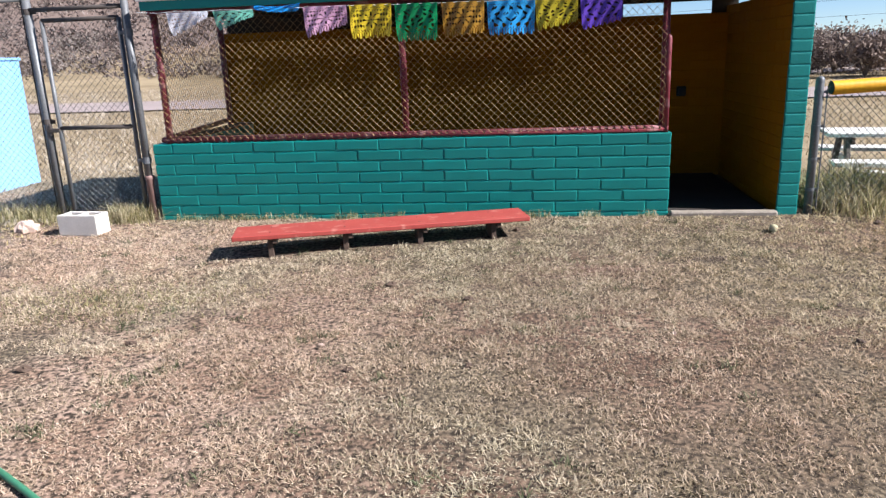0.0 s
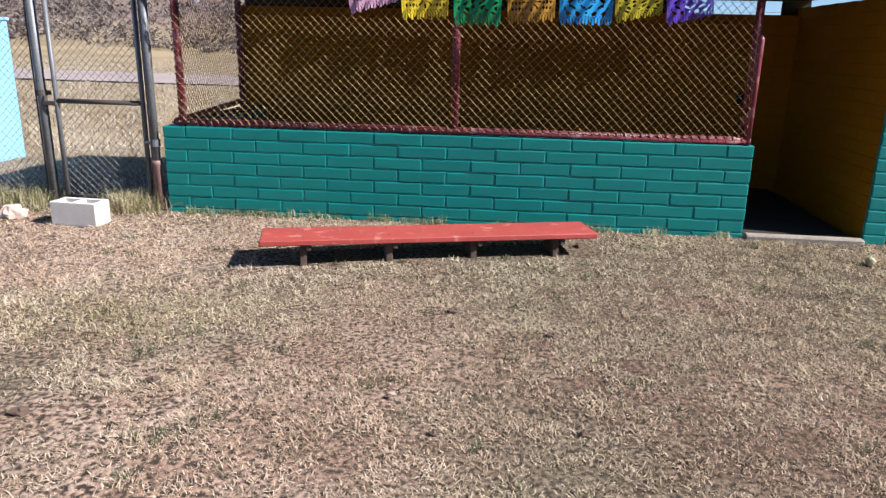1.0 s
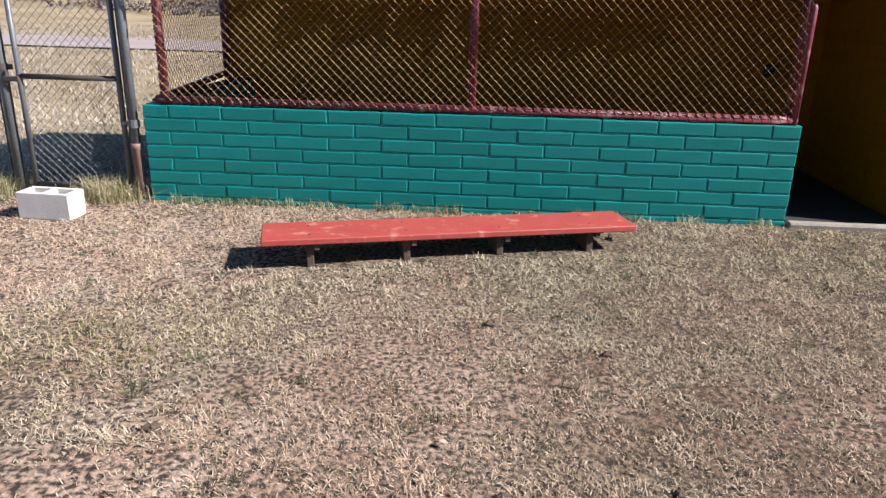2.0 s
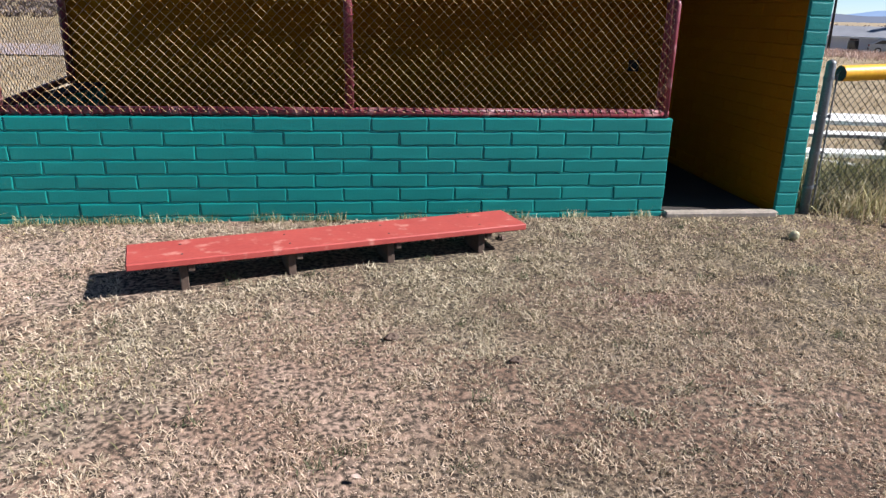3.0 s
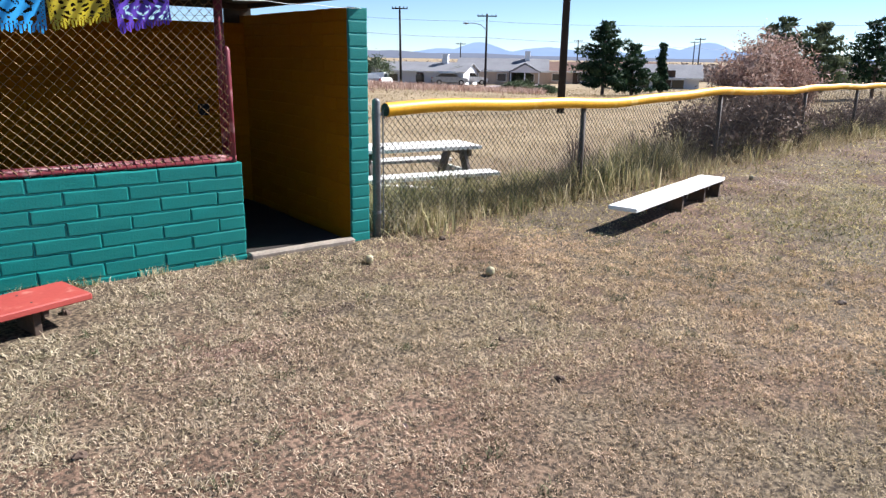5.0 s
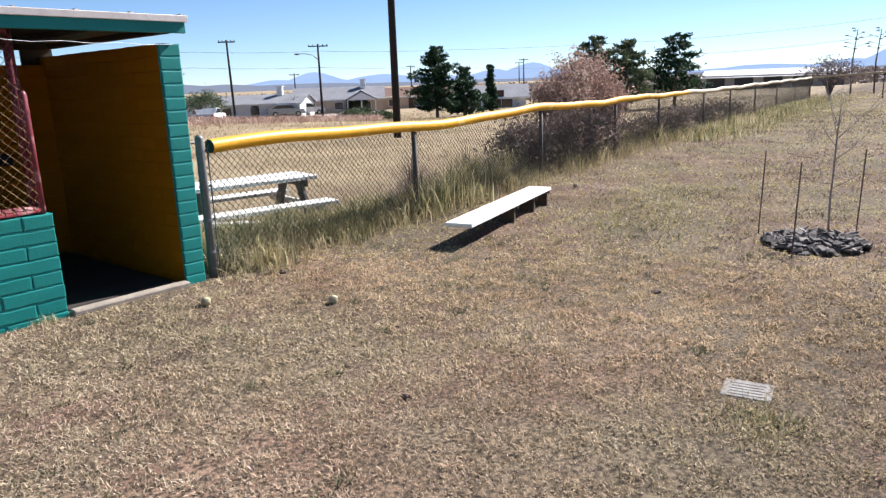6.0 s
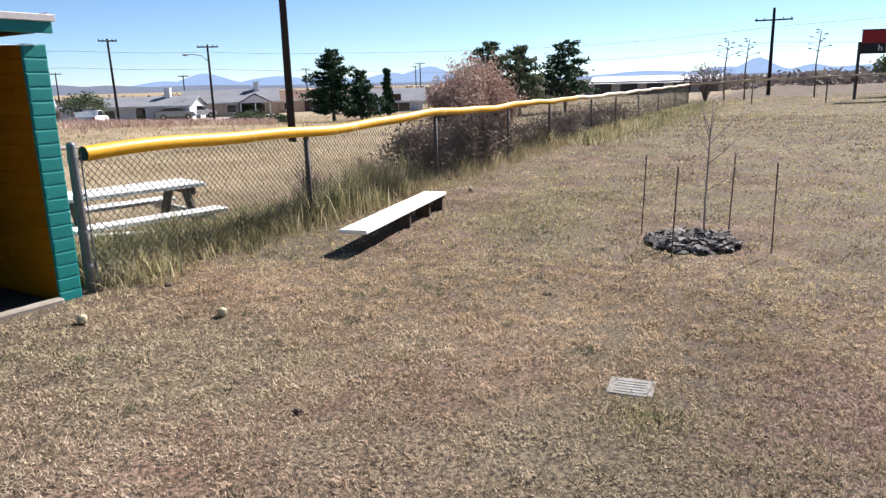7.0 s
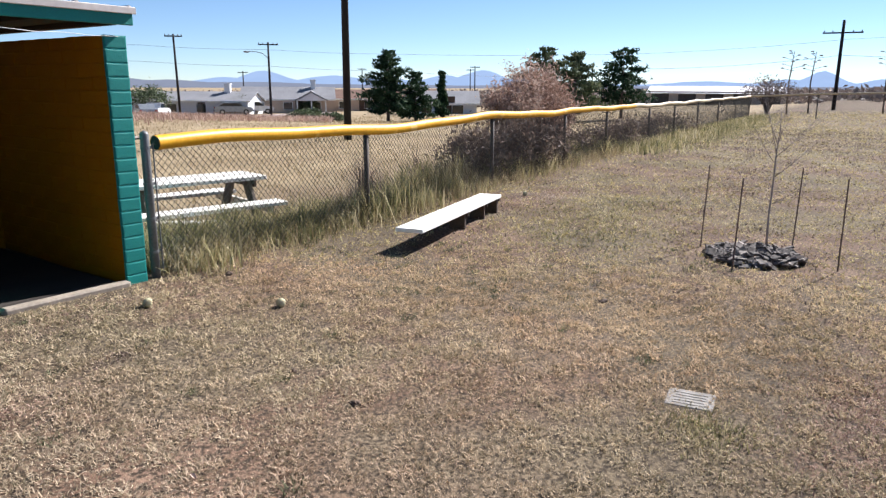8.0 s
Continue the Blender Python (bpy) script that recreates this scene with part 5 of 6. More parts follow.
    tagged(blades(len(X), X, Y, np.repeat(0.035 + 0.0012 * x, 14), 0.006 + 0.0006 * X, 0.9, "turf_tufts", M["brush"]), "scattered brown dead tufts across the outfield", "grass", kind="stuff")

    def patch_of(nm, lab, cx, cy, sx, sy, n, h, w, lean, mtl):
        tagged(blades(n, cx + rng.normal(0, sx, n), cy + rng.normal(0, sy, n), np.full(n, h), w, lean, nm, mtl), lab, "grass", kind="stuff")
    patch_of("green_patch", "yellow-green patch of living turf", -2.0, -2.2, 0.5, 0.25, 2600, 0.05, 0.004, 0.7, M["tall"])
    patch_of("green_patch", "green weeds beside the stone marker", 3.1, -4.74, 0.12, 0.12, 600, 0.05, 0.005, 0.6, M["tall"])
    patch_of("green_patch", "yellow-green patch of turf in the field", 8.2, -2.6, 1.2, 0.5, 5000, 0.05, 0.009, 0.8, M["tall"])
    patch_of("brown_patch", "dark reddish-brown dead patch of turf", 10.0, -1.3, 0.9, 0.22, 2600, 0.035, 0.012, 1.1, M["reed"])
    patch_of("brown_patch", "brown dead patch of turf", 3.6, -5.75, 0.45, 0.35, 12000, 0.035, 0.005, 0.9, M["reed"])
    patch_of("brown_patch", "trodden reddish patch before the dugout door", 2.5, -0.75, 0.5, 0.15, 1800, 0.03, 0.005, 1.1, M["reed"])
    patch_of("brown_patch", "bare reddish-brown streak of dead turf", 1.3, -1.75, 0.22, 0.10, 1500, 0.03, 0.005, 1.1, M["reed"])
    patch_of("dark_patch", "dark scuffed patch of dead turf", 2.3, -1.55, 0.16, 0.06, 700, 0.03, 0.005, 0.9, M["brush"])
    patch_of("brown_patch", "reddish dead turf far out in the field", 12.5, -3.4, 1.4, 0.25, 2200, 0.04, 0.014, 1.1, M["reed"])
    patch_of("green_patch", "yellow-green grass along the fence's far end", 30, -0.9, 7.0, 0.5, 6000, 0.09, 0.02, 0.6, M["tall"])
    n = 2600
    x = rng.uniform(3.75, 6.8, n)
    y = np.interp(x, [q[0] for q in FENCE], [q[1] for q in FENCE]) + rng.uniform(0.1, 0.85, n)
    tuft = np.array([noise.noise(Vector((p * 3.1, q * 3.1, 8))) for p, q in zip(x, y)])
    tagged(blades(n, x, y, np.clip(0.30 + 0.35 * tuft, 0.12, 0.48), 0.009, 0.3, "tall_grass", M["tall"]), "tall grass growing up round the picnic table", "grass", kind="stuff")
    # tufts against the wall foot and gate
    n = 2600
    x = rng.uniform(-2.5, 3.55, n)
    keep = np.array([noise.noise(Vector((p * 2.2, 0, 7))) for p in x]) > -0.05
    x = x[keep]
    x = x[(x < 2.40) | (x > 3.38)]
    y = -0.015 - np.abs(rng.normal(0, 0.035, len(x)))
    foot = tagged(blades(len(x), x, y, np.full(len(x), 0.085), 0.004, 0.35, "wall_foot_grass", M["tall"], None, np.full(len(x), 0.105)), "sparse dry grass along the foot of the green wall", "grass", kind="stuff")
    foot.matrix_basis = DUGOUT
    n = 1500
    x, y = -2.75 + rng.normal(0, 0.14, n), 0.0 + rng.normal(0, 0.09, n)
    x2, y2 = rng.uniform(-5, -3.5, n), 0.05 + rng.normal(0, 0.12, n)
    foot = tagged(blades(2 * n, np.concatenate([x, x2]), np.concatenate([y, y2]), np.full(2 * n, 0.2), 0.005, 0.4, "gate_grass", M["tall"], None, np.full(2 * n, 0.105)), "dry grass clumps under the gate and fence", "grass", kind="stuff")
    foot.matrix_basis = DUGOUT


def far_field():
    n = 42000
    a = radians(20) + rng.uniform(0, 1, n) * radians(66)
    r = 8 + 62 * rng.uniform(0, 1, n) ** 1.3
    x, y = r * np.sin(a), -5 + r * np.cos(a)
    line = np.interp(x, [q[0] for q in FENCE], [q[1] for q in FENCE])
    keep = (y > line + 1.0) & ~((x < 4.3) & (y < 3))
    tagged(blades(int(keep.sum()), x[keep], y[keep], 0.09 + 0.0018 * r[keep], 0.010 + 0.0004 * r[keep], 0.7, "straw_field", M["straw"]), "pale dry straw field beyond the fence", "grass", kind="stuff")
    n = 9000
    aw, rw = np.radians(rng.uniform(36, 51, n)), rng.normal(46, 3.5, n)
    x, y = rw * np.sin(aw), -5 + rw * np.cos(aw)
    tagged(blades(n, x, y, np.full(n, 0.45), 0.03, 0.5, "rust_weeds", M["reed"]), "rust-brown weeds at the field's far edge", "grass", kind="stuff")
    n = 22000
    a = radians(-50) + rng.uniform(0, 1, n) * radians(45)
    r = 9 + 34 * rng.uniform(0, 1, n) ** 1.2
    x, y = r * np.sin(a), -5 + r * np.cos(a)
    keep = (y > 3.5) & ~((np.abs(y - 0.0 * x - 20) < 2.5))
    tagged(blades(int(keep.sum()), x[keep], y[keep], 0.08 + 0.005 * r[keep], 0.016, 0.7, "straw_field", M["grey_straw"]), "dry straw behind the gate", "grass", kind="stuff")
    n = 7000
    x, y = rng.uniform(-7.5, -2.5, n), rng.uniform(0.1, 4.2, n)
    tagged(blades(n, x, y, np.full(n, 0.08), 0.009, 0.8, "straw_field", M["grey_straw"]), "thin trodden straw in the shade of the blue hut", "grass", kind="stuff")
    # scrub on the hillside
    n = 1500
    cx, cy = rng.uniform(-85, 2, n), rng.uniform(44, 100, n)
    s = rng.uniform(0.7, 1.9, n)
    k = 70
    P = np.stack([np.repeat(cx, k), np.repeat(cy, k), np.zeros(n * k)], 1) + rng.normal(size=(n * k, 3)) * np.repeat(s, k)[:, None] * np.array([0.55, 0.55, 0.4])
    P[:, 2] = np.abs(P[:, 2]) + height(P[:, 0], P[:, 1])
    ob = leaves(P, 0.15, "hill_scrub", M["scrub"], None, 1.2)
    tagged(ob, "brown leafless scrub covering the hillside", "scrub", kind="stuff")
    # low dark scrubland out to the horizon
    n = 1500
    az, rr = np.radians(rng.uniform(18, 112, n)), rng.uniform(125, 420, n)
    k = 34
    c0 = np.stack([rr * np.sin(az), rr * np.cos(az), np.zeros(n)], 1)
    P = np.repeat(c0, k, 0) + rng.normal(size=(n * k, 3)) * np.array([2.2, 2.2, 0.85])
    P[:, 2] = np.abs(P[:, 2]) + height(P[:, 0], P[:, 1])
    tagged(leaves(P, 0.7, "far_scrub", M["scrub"], None, 1.2), "distant brown scrubland and trees before the mountains", "scrub", kind="stuff")
    road = B()
    for i in range(30):
        x = -60 + i * 2.6
        for yy in (16.8, 22.5):
            road.v.append((x, yy - 0.12 * x, gz(x, yy - 0.12 * x) + 0.05))
    road.f = [(2 * i, 2 * i + 2, 2 * i + 3, 2 * i + 1) for i in range(29)]
    tagged(part("road", road, M["asphalt"]), "worn pinkish-grey road behind the dugout", "road", kind="structure")
    road = B()
    for i in range(40):
        x = 18 + i * 1.4
        for dy in (0, 6.0):
            y = 36 + 0.33 * (x - 24) + dy
            road.v.append((x, y, gz(x, y) + 0.06))
    road.f = [(2 * i, 2 * i + 2, 2 * i + 3, 2 * i + 1) for i in range(39)]
    tagged(part("road", road, M["asphalt"]), "grey street before the houses", "road", kind="structure")


def trees():
    conifer(42.6, 24.3, 4.95, 2.5, 1, "dark green pine tree beyond the field", dense=1.35, base=0.10, leafsize=0.12)
    conifer(45.0, 23.5, 3.5, 1.9, 2, "rounded dark juniper beside the pine", dense=0.9, base=0.08)
    conifer(51.8, 25.2, 3.8, 0.62, 3, "slim upright dark cypress before a grey-roofed house", dense=0.9, base=0.05)
    conifer(47.9, 8.9, 4.6, 2.7, 5, "broad dark pine with uneven crown", dense=0.85, base=0.18)
    conifer(41.8, 10.0, 4.2, 2.2, 6, "olive-green pine behind the dead bush", "olive", 0.9, 0.15)
    conifer(43.2, 12.6, 4.7, 2.4, 7, "olive-green pine behind the dead bush", "olive", 0.9, 0.15)
    conifer(33.0, 46.5, 5.2, 1.6, 9, "dark pine near a metal-roofed house", dense=0.9, base=0.1)
    broadleaf("mesquite_tree", 51.6, 62.1, 3.7, 2.6, 13, "sparse olive mesquite tree by the parked cars", "olive", 0.12, 2600)
    broadleaf("mesquite_tree", 55.5, 0.7, 3.0, 1.9, 14, "half-bare shrubby tree at the fence corner", "scrub", 0.07, 2200)
    broadleaf("mesquite_tree", 53.5, -11.5, 3.0, 2.2, 15, "grey-green tree behind the scoreboard", "olive", 0.12, 3000)
    broadleaf("mesquite_tree", 58.0, -14.5, 4.6, 3.0, 16, "dense dark tree behind the scoreboard", "needles", 0.16, 5200)
    for x, y, h, w, s in ((19.5, 28.5, 1.9, 1.6, 31), (21.6, 29.6, 1.6, 1.4, 32), (18.0, 31.0, 1.8, 1.5, 33), (23.5, 33.5, 2.2, 1.8, 34), (24.0, 40.5, 2.4, 2.0, 35), (20.8, 34.0, 2.3, 2.0, 36), (24.2, 36.5, 2.2, 2.2, 37), (24.0, 44.5, 2.6, 2.4, 38)):
        broadleaf("scrub_bush", x, y, h, w, s, "grey-brown bush behind the dugout", "brush", 0.10, 2600, True, 1.5)
    for x, y, h, w, s in ((40.5, 30.5, 0.8, 1.0, 41), (42.5, 29.3, 0.6, 0.9, 42), (45.0, 33.5, 0.9, 0.8, 43), (64.5, 61.5, 2.2, 1.2, 44), (74.5, 59.0, 2.0, 1.3, 45)):
        broadleaf("green_bush", x, y, h, w, s, "rounded green bush in the dry field", "olive", 0.09, 2200, True, 1.4)
    for x, y, h in ((57.7, -0.4, 4.4), (57.8, -1.8, 4.3), (57.9, -6.4, 4.6)):
        z = gz(x, y)
        t = thing("agave_stalk", "dry agave flower stalk with flat side clusters", "plant", (x, y, z), 0, "agave stalks beyond the fence")
        part("stalk", B().tube([(0, 0, 0), (0.03, 0.06, h * 0.5), (0.02, -0.1, h)], [0.06, 0.05, 0.02], 7), M["bark"], t, smooth=True)
        for i in range(10):
            a, f = i * 2.4, 0.66 + 0.034 * i
            ln = 0.75 * (1.25 - f)
            e = Vector((math.cos(a) * ln * 1.3, math.sin(a) * ln * 1.9, h * f + 0.18))
            br = part("branch", B().tube([(0.02, -0.05, h * f), e * 0.6 + Vector((0, 0, h * f * 0.4)), e], 0.012, 5), M["bark"], t)
            part("pod_cluster", B().ball(e, 0.10, 1.2, 1.4, 0.45, 7, 0.5), M["scrub"], br)


# ---- houses, vehicles, scoreboard ----


def house(x, y, rz, w, d, hw, hr, wall, roof, label, porch=False, chimney=False, windows=3, over=0.35):
    """A low gabled house: x is its front's middle, the ridge runs along the front."""
    z = min(gz(x, y), gz(x + d * 0.5, y + d * 0.5)) - 0.1
    t = thing("house", label, "house", (x, y, z), rz, "houses beyond the field")
    b = B().box((0, d / 2, hw / 2), (w, d, hw))
    b.add([(-w / 2, 0, hw), (-w / 2, d, hw), (-w / 2, d / 2, hw + hr), (w / 2, 0, hw), (w / 2, d, hw), (w / 2, d / 2, hw + hr)], [(0, 2, 1), (3, 4, 5)])
    part("wall", b, wall, t)
    e = w / 2 + over
    sl = hr / (d / 2)
    r = B()
    for s in (0, 1):
        y0, y1 = (-over, d / 2) if s == 0 else (d + over, d / 2)
        z0, z1 = hw - over * sl + 0.02, hw + hr + 0.02
        r.add([(-e, y0, z0), (e, y0, z0), (e, y1, z1), (-e, y1, z1), (-e, y0, z0 + 0.14), (e, y0, z0 + 0.14), (e, y1, z1 + 0.14), (-e, y1, z1 + 0.14)], [(0, 1, 2, 3), (7, 6, 5, 4), (0, 4, 5, 1), (1, 5, 6, 2), (2, 6, 7, 3), (3, 7, 4, 0)])
    rf = part("roof", r, roof, t)
    part("fascia", B().box((0, -over - 0.02, hw - over * sl + 0.09), (2 * e, 0.04, 0.2)), M["trim_white"], rf)
    if chimney:
        part("chimney", B().box((w * 0.28, d * 0.45, hw + hr + 0.3), (0.7, 0.7, 1.5), ch=0.03).box((w * 0.28, d * 0.45, hw + hr + 1.08), (0.84, 0.84, 0.12), ch=0.02), M["stucco"], rf)
    for i in range(windows):
        xx = -w / 2 + w * (i + 0.6) / (windows + 0.2)
        wn = part("window", B().box((xx, -0.03, hw * 0.58), (1.3, 0.08, 1.1), ch=0.01), M["trim_white"], t, "white-framed window")
        part("pane", B().box((xx, -0.055, hw * 0.58), (1.12, 0.05, 0.92)), M["glass"], wn)
    part("door", B().box((w * 0.12, -0.03, 1.0), (0.95, 0.08, 2.0), ch=0.01), M["dark_wood"], t)
    if porch:
        pw = 4.2
        px = w * 0.26
        g = B()
        for s in (-1, 1):
            g.add([(px + s * pw / 2, -2.6, hw - 0.15), (px, -2.6, hw + 1.0), (px, d * 0.3, hw + 1.0), (px + s * pw / 2, d * 0.3, hw - 0.15), (px + s * pw / 2, -2.6, hw), (px, -2.6, hw + 1.15), (px, d * 0.3, hw + 1.15), (px + s * pw / 2, d * 0.3, hw)], [(0, 1, 2, 3), (7, 6, 5, 4), (0, 4, 5, 1), (3, 2, 6, 7), (0, 3, 7, 4)])
        pr = part("porch_roof", g, roof, t)
        part("gable", B().add([(px - pw / 2 + 0.2, -2.5, hw - 0.12), (px + pw / 2 - 0.2, -2.5, hw - 0.12), (px, -2.5, hw + 0.92), (px - pw / 2 + 0.2, -2.42, hw - 0.12), (px + pw / 2 - 0.2, -2.42, hw - 0.12), (px, -2.42, hw + 0.92)], [(0, 1, 2), (5, 4, 3), (0, 3, 4, 1), (1, 4, 5, 2), (2, 5, 3, 0)]), M["stucco"], pr)
        for s in (-1, 0, 1):
            part("porch_post", B().box((px + s * (pw / 2 - 0.25), -2.45, hw / 2 - 0.08), (0.16, 0.16, hw - 0.16), ch=0.01), M["trim_white"], t)
    return t


def vehicle(x, y, rz, pickup, paint, label, cat):
    """A parked car or pickup, seen from far off: body, cabin, glass, four wheels, lamps, bumpers."""
    t = thing(cat.replace(" ", "_"), label, cat, (x, y, gz(x, y) + 0.06), rz, "parked vehicles")

    def extrude(prof, w0):
        b = B()
        n = len(prof)
        b.add([(px, s * w0, pz) for s in (-1, 1) for px, pz in prof], [tuple(range(n)), tuple(range(2 * n - 1, n - 1, -1))] + [(i, n + i, n + (i + 1) % n, (i + 1) % n) for i in range(n)])
        return b
    low = [(-2.2, 0.35), (2.2, 0.35), (2.25, 0.62), (2.1, 0.86), (1.1, 0.98), (-2.15, 1.02 if pickup else 0.98), (-2.25, 0.7)]
    part("body", extrude(low, 0.86), paint, t)
    cab = [(1.05, 0.95), (0.45, 1.52), (-0.75, 1.56), (-1.0, 0.97)] if pickup else [(1.15, 0.95), (0.45, 1.42), (-1.15, 1.45), (-1.95, 0.97)]
    part("cabin", extrude(cab, 0.74), paint, t)
    gl = [(px * 0.93, 1.02 + (pz - 0.97) * 0.78) for px, pz in cab]
    part("side_glass", extrude(gl, 0.752), M["glass"], t)
    part("windscreen", B().box((0.82, 0, 1.24), (0.05, 1.3, 0.55), m=Matrix.Translation((0.79, 0, 1.24)) @ Matrix.Rotation(radians(-46), 4, "Y") @ Matrix.Scale(1, 4)), M["glass"], t)
    for wx in (-1.35, 1.4):
        for s in (-1, 1):
            w = part("wheel", B().tube([(wx, s * 0.66, 0.33), (wx, s * 0.88, 0.33)], 0.33, 14), M["tyre"], t)
            part("rim", B().tube([(wx, s * 0.87, 0.33), (wx, s * 0.892, 0.33)], 0.19, 10), M["chrome"], w)
    for s in (-1, 1):
        part("headlight", B().box((2.17, s * 0.62, 0.72), (0.1, 0.34, 0.16), ch=0.02), M["chrome"], t)
        part("tail_light", B().box((-2.21, s * 0.72, 0.82), (0.08, 0.2, 0.2), ch=0.02), M["sign_red"], t)
    for xx in (-2.26, 2.26):
        part("bumper", B().box((xx, 0, 0.48), (0.12, 1.7, 0.2), ch=0.04), M["steel_dark"], t)


def scoreboard():
    t = thing("scoreboard", "black and red scoreboard sign on steel posts", "scoreboard", (46.8, -8.3, gz(46.8, -8.3)))
    z0 = 0.43 - gz(46.8, -8.3)
    rz = Matrix.Rotation(radians(-78), 4, "Z")

    def bx(name, c, s, m, parent=t, lab=""):
        return part(name, B().box((0, 0, 0), s, ch=0.01, m=rz @ Matrix.Translation(c)), M[m], parent, lab)
    bx("panel", (2.6, 0, z0 + 3.03), (5.2, 0.16, 0.70), "sign_red", lab="dark red upper panel")
    low = bx("panel", (2.6, 0, z0 + 2.43), (5.2, 0.16, 0.52), "sign_black", lab="black lower panel")
    bx("edge", (2.6, 0, z0 + 3.40), (5.3, 0.2, 0.05), "sign_black")
    bx("edge", (2.6, 0, z0 + 2.15), (5.3, 0.2, 0.05), "sign_black")
    for x in (-0.08, 5.2):
        bx("post", (x, 0.06, z0 + 1.2), (0.14, 0.14, 3.1), "steel_dark")
    for i, (x, w, zz, h) in enumerate(((0.85, 0.05, 0.0, 0.32), (1.0, 0.05, -0.07, 0.18), (0.93, 0.14, 0.02, 0.04), (1.22, 0.05, 0, 0.32), (1.32, 0.2, 0.14, 0.05), (1.32, 0.16, 0, 0.05), (1.32, 0.2, -0.14, 0.05), (1.75, 0.05, 0, 0.32), (1.85, 0.2, -0.14, 0.05), (2.3, 0.05, 0, 0.32), (2.4, 0.2, 0.14, 0.05), (2.4, 0.16, 0, 0.05), (2.4, 0.2, -0.14, 0.05), (2.68, 0.05, 0, 0.32), (2.88, 0.05, 0, 0.32), (2.78, 0.2, 0.14, 0.05), (2.78, 0.2, -0.14, 0.05))):
        bx("bar", (x, -0.09, z0 + 2.43 + zz), (w, 0.03, h), "trim_white", low, "white bar")


def far_buildings():
    house(60.0, 66.0, -60, 15, 7.0, 1.95, 1.0, M["stucco"], M["grey_roof"], "long pale stucco house with grey shingle roof", False, True, 4)
    house(73.0, 61.5, -50, 12, 8.0, 2.0, 1.5, M["tan_stucco"], M["grey_roof"], "grey-roofed house with a gabled porch", True, True, 3)
    house(84.0, 58.5, -52, 8, 7.5, 1.9, 1.2, M["tan_stucco"], M["brown_roof"], "small tan house with a brown roof", False, False, 2)
    house(90.0, 52.0, -55, 9, 7.5, 1.9, 1.2, M["tan_stucco"], M["brown_roof"], "small tan house with a brown roof", False, False, 2)
    house(64.5, 32.6, -60, 7.2, 6.0, 1.25, 1.15, M["stucco"], M["grey_roof"], "low grey-roofed house behind a cypress", False, False, 2)
    house(37.0, 54.5, -32, 9, 7, 2.1, 1.0, M["stucco"], M["pale_roof"], "house with a pale metal roof", False, False, 2)
    h = thing("shed", "long white metal-roofed shed", "shed", (117, 14.8, gz(117, 14.8) - 0.15), -81)
    part("wall", B().box((0, 6, 1.0), (20, 12, 2.4)), M["tan_stucco"], h)
    part("roof", B().add([(-10.2, -0.6, 1.9), (10.2, -0.6, 1.9), (10.2, 6, 3.0), (-10.2, 6, 3.0), (10.2, 12.6, 1.9), (-10.2, 12.6, 1.9), (-10.2, 6, 1.9), (10.2, 6, 1.9)], [(0, 1, 2, 3), (3, 2, 4, 5), (0, 3, 6), (3, 5, 6), (1, 7, 2), (2, 7, 4)]), M["white_metal"], h)
    for i in range(5):
        part("door", B().box((-8 + 4 * i, -0.03, 0.8), (2.6, 0.1, 2.0), ch=0.02), M["steel_dark"], h)
    vehicle(47.6, 57.6, 62, False, M["car_silver"], "parked silver car on the street", "car")
    vehicle(50.5, 59.5, 35, True, M["car_white"], "parked white pickup truck", "pickup truck")
    vehicle(67.0, 61.5, -40, True, M["car_white"], "white pickup truck parked before the porch", "pickup truck")
    vehicle(62.6, 60.8, -40, False, M["car_silver"], "grey car parked before the house", "car")


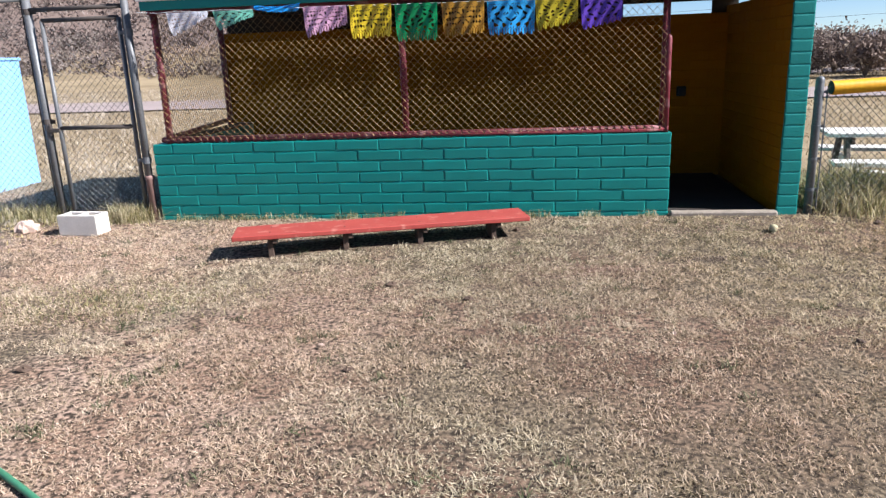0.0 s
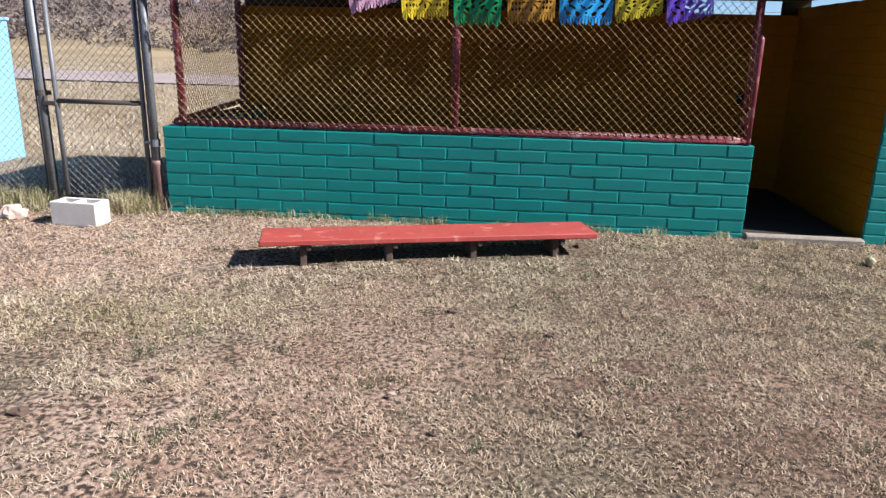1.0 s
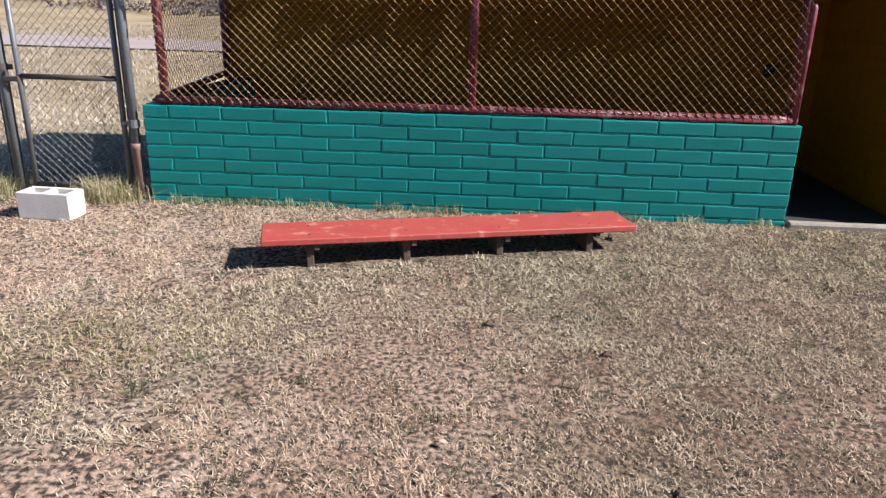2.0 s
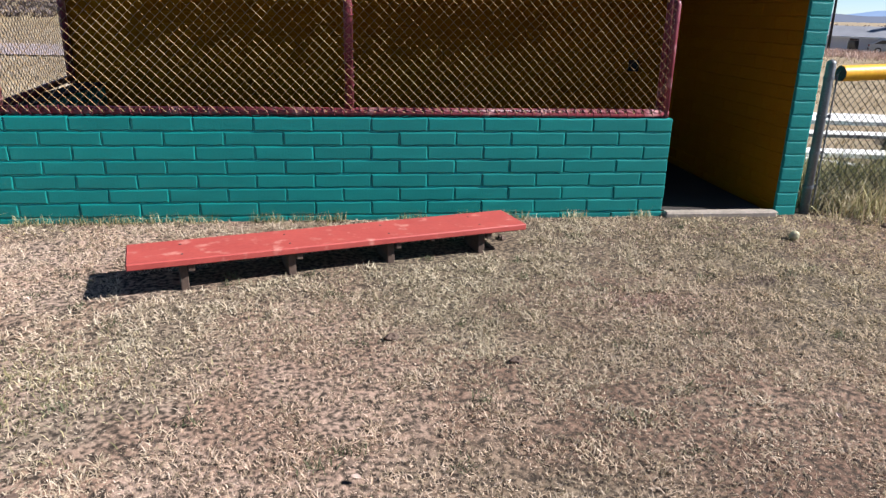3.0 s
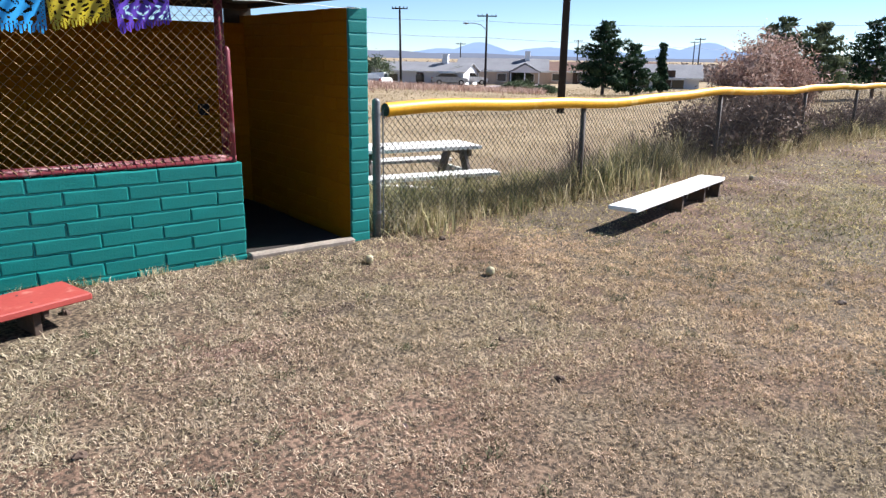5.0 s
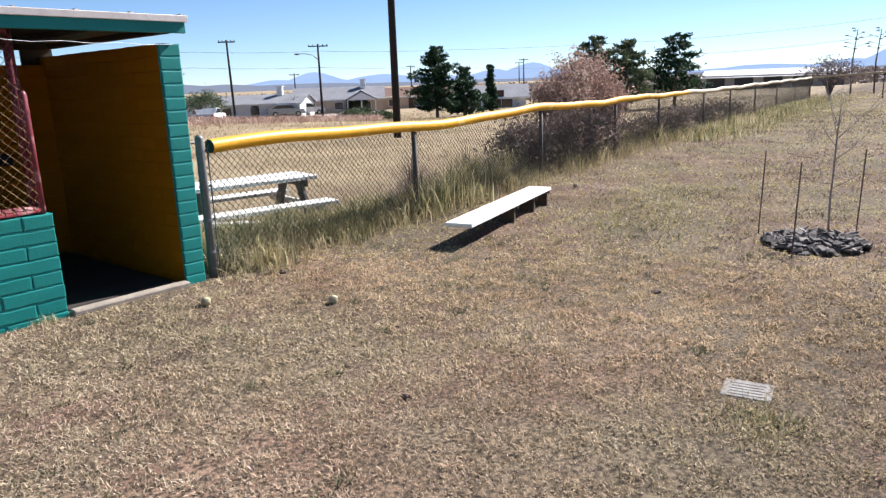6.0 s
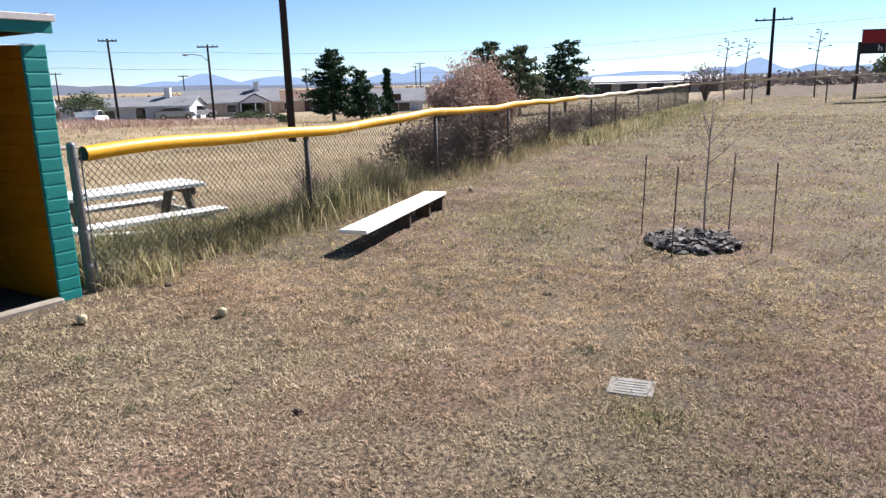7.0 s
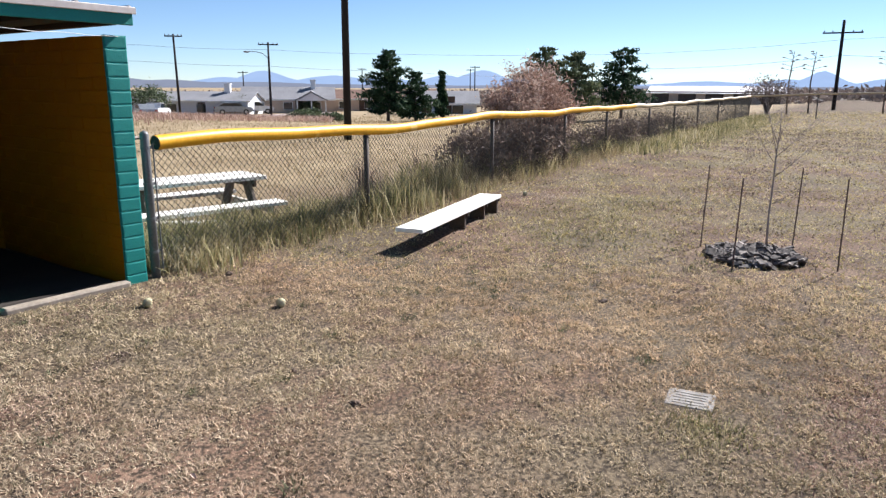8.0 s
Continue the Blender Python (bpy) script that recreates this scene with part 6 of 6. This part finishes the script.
def litter():
    rnd = random.Random(17)
    for i in range(14):
        x, y = rnd.uniform(-2.4, 5.5), rnd.uniform(-4.2, -0.5)
        if i < 2:
            x, y = ((-0.35, -3.05), (0.55, -0.45))[i]
        s = rnd.uniform(0.010, 0.018)
        b = B()
        for k in range(5):
            f = k / 4
            wd = s * 0.55 * math.sin(math.pi * (0.08 + 0.86 * f))
            b.v += [(-wd, (f - 0.5) * 2 * s, 0.006 * math.sin(f * 3) + 0.004), (0, (f - 0.5) * 2 * s, 0.004 * f), (wd, (f - 0.5) * 2 * s, 0.006 * math.sin(f * 3) + 0.005)]
        for k in range(4):
            b.f += [(3 * k, 3 * k + 1, 3 * k + 4, 3 * k + 3), (3 * k + 1, 3 * k + 2, 3 * k + 5, 3 * k + 4)]
        ob = part("fallen_leaf", b, M["rock"])
        so = ob.modifiers.new("thickness", "SOLIDIFY")
        so.thickness = 0.001
        ob.matrix_basis = pose(x, y, gz(x, y) + 0.022, rnd.uniform(-20, 20), rnd.uniform(-20, 20), rnd.uniform(0, 360))
        tagged(ob, "small pale dry leaf lying on the turf", "leaf", "fallen leaves on the turf")
    for i in range(12):
        x, y = rnd.uniform(-2.8, 5.5), rnd.uniform(-4.0, -0.5)
        s = rnd.uniform(0.015, 0.03)
        ob = part("soil_clod", B().ball((0, 0, 0), s, 1.3, 1.0, 0.7, 10, 0.6), M["dark_wood"])
        ob.matrix_basis = pose(x, y, gz(x, y) + s * 0.4, 0, 0, rnd.uniform(0, 360))
        tagged(ob, "dark clod of soil lying in the dry turf", "clod", "soil clods in the turf")


before = set(bpy.data.objects)
dugout_walls()
dugout_roof()
dugout_screen()
banners()
outlet()
gate_and_fence()
blue_hut()
cinder_block(-2.95, -0.49, -3)
rock(-3.60, -0.42, 0.085, 0.9)
for ob in [o for o in bpy.data.objects if o not in before and not o.parent]:
    ob.matrix_basis = DUGOUT @ ob.matrix_basis
bench("low_bench", -0.235, -0.885, 10.2, 0.205, 2.42, 0.365, (-0.92, -0.32, 0.29, 0.91), M["red_paint"], M["dark_wood"], "low red painted plank bench on short legs", -0.02)
# White bench: its dark legs stand in for the shade beneath the plank.
bench("low_bench", 6.73, -1.355, 8.0, 0.235, 2.50, 0.295, (0.03, 0.70, 1.20), M["white_paint"], M["dark_wood"], "low white painted plank bench on short legs", -0.02)
outfield_fence()
far_fence()
picnic_table()
reed_bush()
brush_along_fence()
trees()
far_buildings()
lines()
scoreboard()
far_field()
sapling()
stakes()
mulch()
softball(2.948, -0.954)
softball(3.519, -1.691)
softball(9.475, -1.009)
hose()
marker()
litter()
turf()
